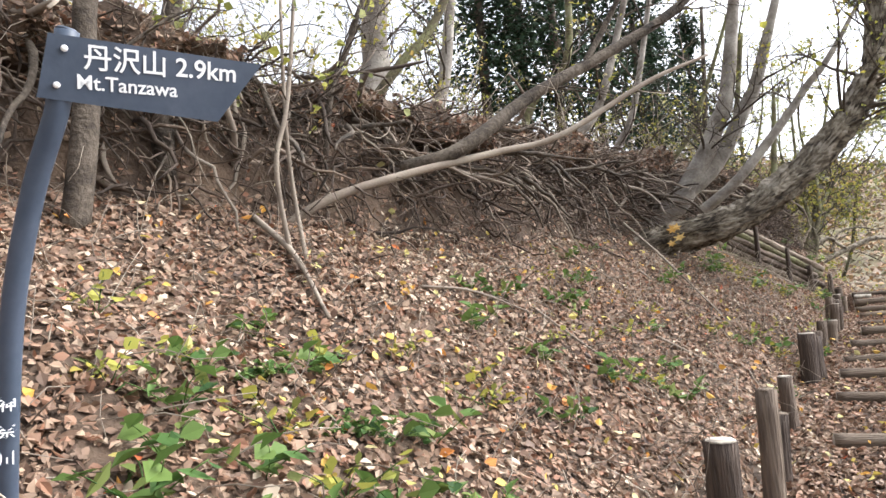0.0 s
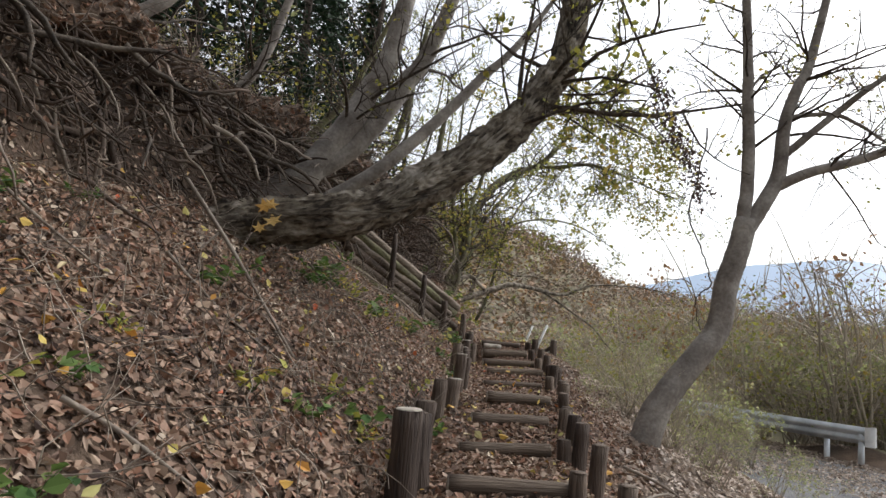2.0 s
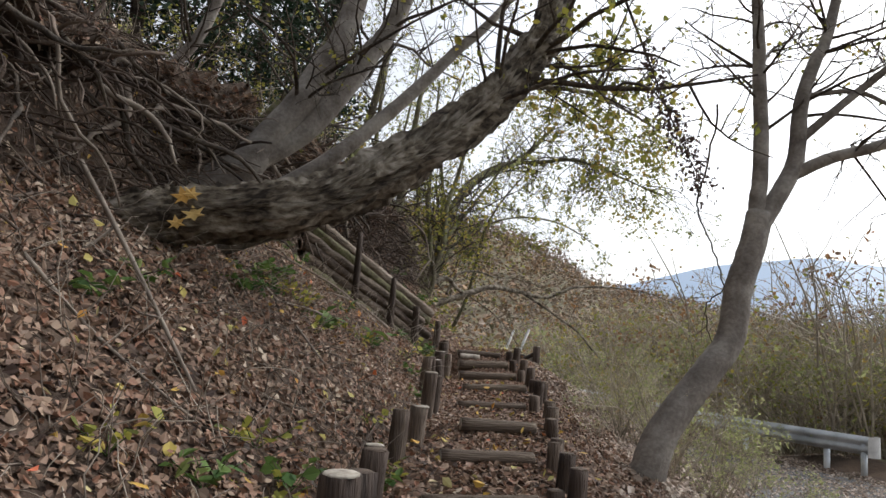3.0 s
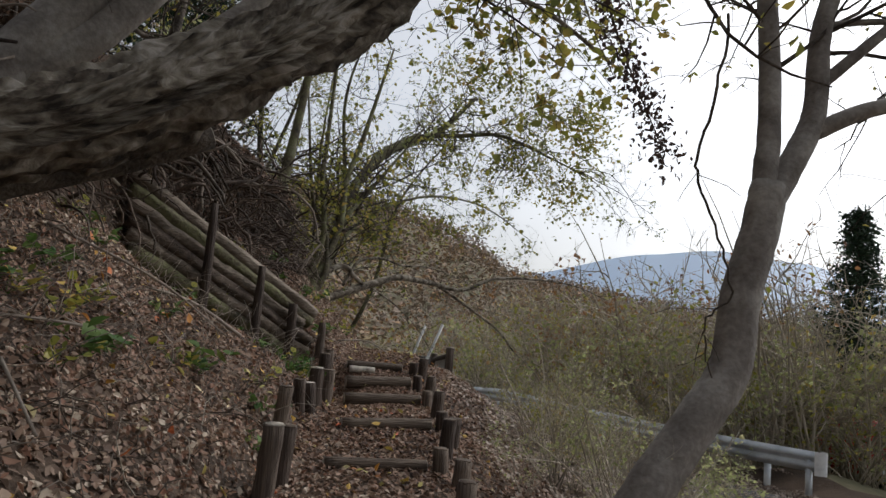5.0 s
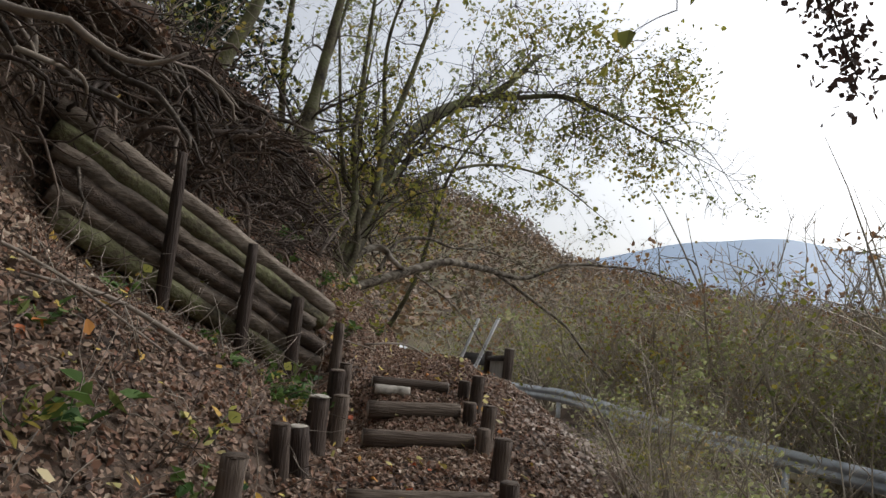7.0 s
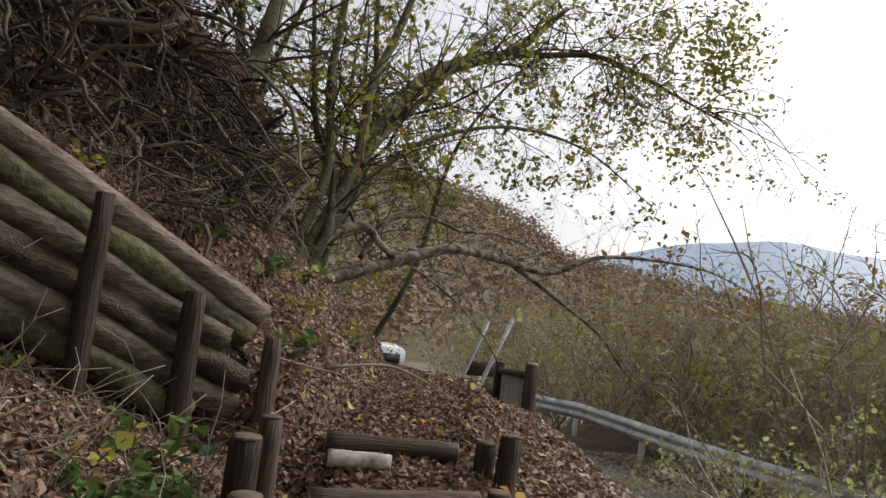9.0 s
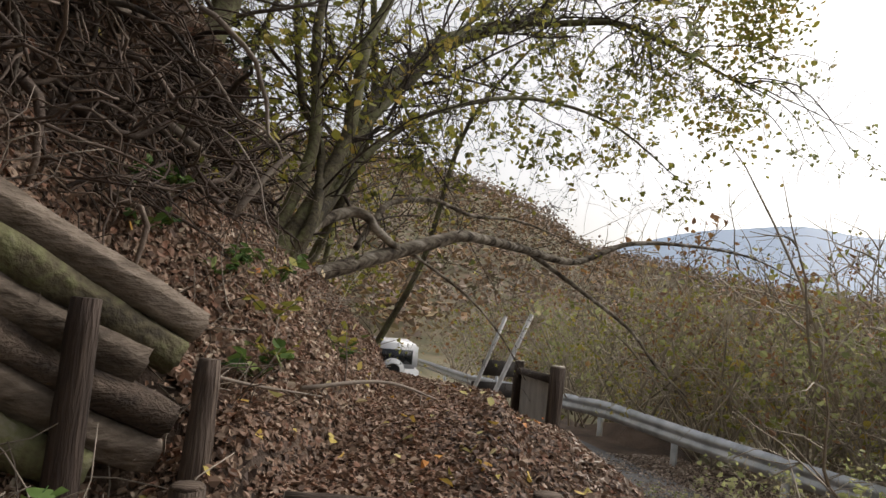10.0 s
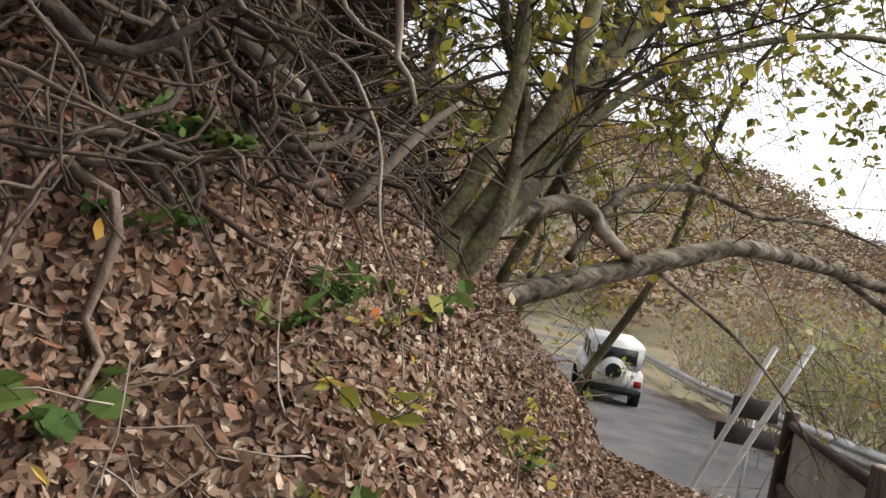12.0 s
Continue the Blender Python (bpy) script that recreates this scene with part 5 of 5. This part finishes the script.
for k in range(140):
    i = rng.integers(0, 60)
    out = rng.uniform(0.6, 4.0) if k < 60 else rng.uniform(4, 16)
    px, py = RAIL[i] if k % 3 else (rng.uniform(11.5, 17), rng.uniform(18, 24))
    x, y = px + out * 0.9, py + out * 0.45
    if rail_side(x, y) < 0.7:
        continue
    put(int(rng.choice(6, p=[0.3, 0.2, 0.14, 0.12, 0.1, 0.14])), x, y, rng.uniform(0.85, 1.4) * (1.0 if out < 4 else 1.45))
for k in range(60):
    i = rng.integers(0, 60)
    out = rng.uniform(7, 22)
    px, py = RAIL[i] if k % 3 else (rng.uniform(11.5, 19), rng.uniform(18, 26))
    x, y = px + out * 0.85, py + out * 0.55
    if rail_side(x, y) > 4:
        put(int(rng.choice(6, p=[0.2, 0.26, 0.14, 0.22, 0.04, 0.14])), x, y, rng.uniform(1.4, 1.9))
for x, y, kind, sc in ((10.2, 20.4, 5, 1.0), (11.3, 19.8, 2, 1.2), (12.0, 18.6, 5, 1.1), (11.0, 21.5, 0, 1.3), (12.6, 20.2, 2, 1.4), (10.4, 22.8, 3, 1.2), (13.6, 18.9, 5, 1.15), (12.9, 22.2, 5, 1.3), (9.8, 24.6, 2, 1.3), (9.4, 26.6, 3, 1.3), (14.6, 21.2, 0, 1.4), (11.6, 24.4, 1, 1.5), (8.6, 28.4, 0, 1.4), (13.2, 24.8, 3, 1.5)):
    put(kind, x, y, sc)
# taller growth and slender bare saplings along the rail
for x, y, kind, sc in ((11.8, 19.2, 5, 1.35), (12.4, 20.6, 2, 1.7), (11.0, 22.4, 5, 1.45), (10.6, 23.6, 2, 1.6), (13.4, 20.0, 4, 1.9), (14.2, 21.6, 5, 1.5), (12.2, 23.4, 4, 1.9), (10.0, 25.4, 1, 1.5), (9.6, 27.8, 2, 1.5), (13.0, 25.6, 2, 1.9), (11.4, 26.8, 3, 1.7), (15.4, 22.6, 4, 2.0), (10.6, 30.0, 5, 1.5), (9.4, 31.5, 3, 1.5), (9.0, 35.0, 2, 1.6), (8.8, 40.0, 3, 1.7), (12.5, 33.0, 1, 1.9)):
    put(kind, x, y, sc)
# brush between the stair and the road
for x, y, kind, s in ((4.3, 11.5, 4, 0.5), (4.9, 12.6, 0, 0.5), (4.6, 13.8, 4, 0.55), (5.2, 14.6, 0, 0.5), (4.9, 15.8, 2, 0.42), (5.6, 16.6, 0, 0.45), (5.0, 17.6, 4, 0.5), (6.0, 15.6, 1, 0.45), (6.4, 17.6, 0, 0.4), (5.8, 13.4, 4, 0.6), (4.2, 12.8, 4, 0.4), (6.6, 19.6, 0, 0.38), (4.3, 10.4, 0, 0.25), (3.9, 10.9, 4, 0.3), (4.5, 16.6, 4, 0.4), (6.9, 14.5, 0, 0.4)):
    put(kind, x, y, s)
for k in range(40):
    y = rng.uniform(10.5, 21)
    x = float(path_x(y)) + rng.uniform(1.1, 3.4)
    if abs(x - 3.8) + abs(y - 10.6) > 1.2 and not (y > 18 and x < 6.2):
        put(int(rng.choice([0, 0, 4, 2, 1])), x, y, rng.uniform(0.22, 0.42))
# undergrowth on top of the bank
for x, y, sc in ((0.6, 18.6, 0.8), (0.2, 17.6, 0.8), (1.2, 19.6, 0.9), (-0.2, 18.4, 1.0), (1.7, 20.6, 0.9), (0.9, 21.5, 1.1), (-0.6, 16.6, 0.8), (0.2, 16.4, 0.6)):
    put(2, x, y, sc)
for k in range(26):
    y = rng.uniform(1, 19)
    x = float(path_x(y)) - foot_at(y) - rng.uniform(0.9, 6.0)
    put(int(rng.choice([2, 2, 4, 2])), x, y, rng.uniform(0.45, 0.85))


# ---- dark cedars behind the bank ----
def cedar():
    ob = new("cedar")
    g = Geo()
    tube(g, [(0, 0, -0.3), (0.05, 0, 4), (0, 0.05, 11)], [0.17, 0.14, 0.03], 10, rough=0.03)
    part("trunk", g, DARKBARK, ob)
    g, nd = Geo(), Geo()
    for z in np.arange(1.2, 10.8, 0.22):
        ln = (11.2 - z) * 0.24 + 0.3
        for _ in range(4):
            a = rng.uniform(0, 2 * math.pi)
            line = wander((0, 0, z), (math.cos(a), math.sin(a), 0.1), ln, 6, 0.08, 0.06)
            tube(g, line, [0.015, 0.004], 3)
            c = np.repeat(line[1:], 6, 0)
            leaves(nd, c, 0.17, spread=0.13, tilt=0.8)
    tagged(part("boughwork", g, DARKBARK, ob), kind="stuff")
    part("needles", nd, CONIFER, ob, smooth=False)
    return tagged(ob, "dark green cedar standing behind the bank", "cedar tree", "cedars behind the bank")


base_cedar = cedar()
for k, (x, y, s) in enumerate(((-2.6, 15.8, 0.75), (-3.8, 17.6, 0.9), (-2.0, 18.4, 0.7), (-4.2, 15.4, 0.8), (0.3, 19.6, 0.62), (-0.7, 21.2, 0.75), (-0.9, 17.4, 0.6), (16.8, 22.5, 0.65), (18.4, 24.0, 0.7))):
    m = pose(x, y, ground_at(x, y) - 0.1, 0, 0, 40 * k) @ Matrix.Scale(s, 4)
    if k == 0:
        base_cedar.matrix_basis = m
    else:
        copy_thing(base_cedar, m).matrix_basis = m

# ---- woods on the far hills ----
g = Geo()
n = 6500
ang, dist = rng.uniform(-0.5, 0.95, n), 36 + 185 * rng.random(n) ** 0.75
wx, wy = dist * np.sin(ang), dist * np.cos(ang)
ok = (rail_side(wx, wy) > 9) | (dist > 60)
wx, wy, dist = wx[ok], wy[ok], dist[ok]
wz = height(wx, wy)
quads = []
for x, y, z, dd in zip(wx, wy, wz, dist):
    r = rng.uniform(1.0, 2.3)
    c = rng.normal(size=(20, 3)) * (r * 0.5, r * 0.5, r * 0.55) + (x, y, z + r * 1.2)
    quads.append(c)
leaves(g, np.concatenate(quads), 0.7, tilt=0.5)
tagged(part("far_woods", g, WOODS, None, smooth=False), "brown and olive autumn woods on the far hillside", "woods", kind="stuff")
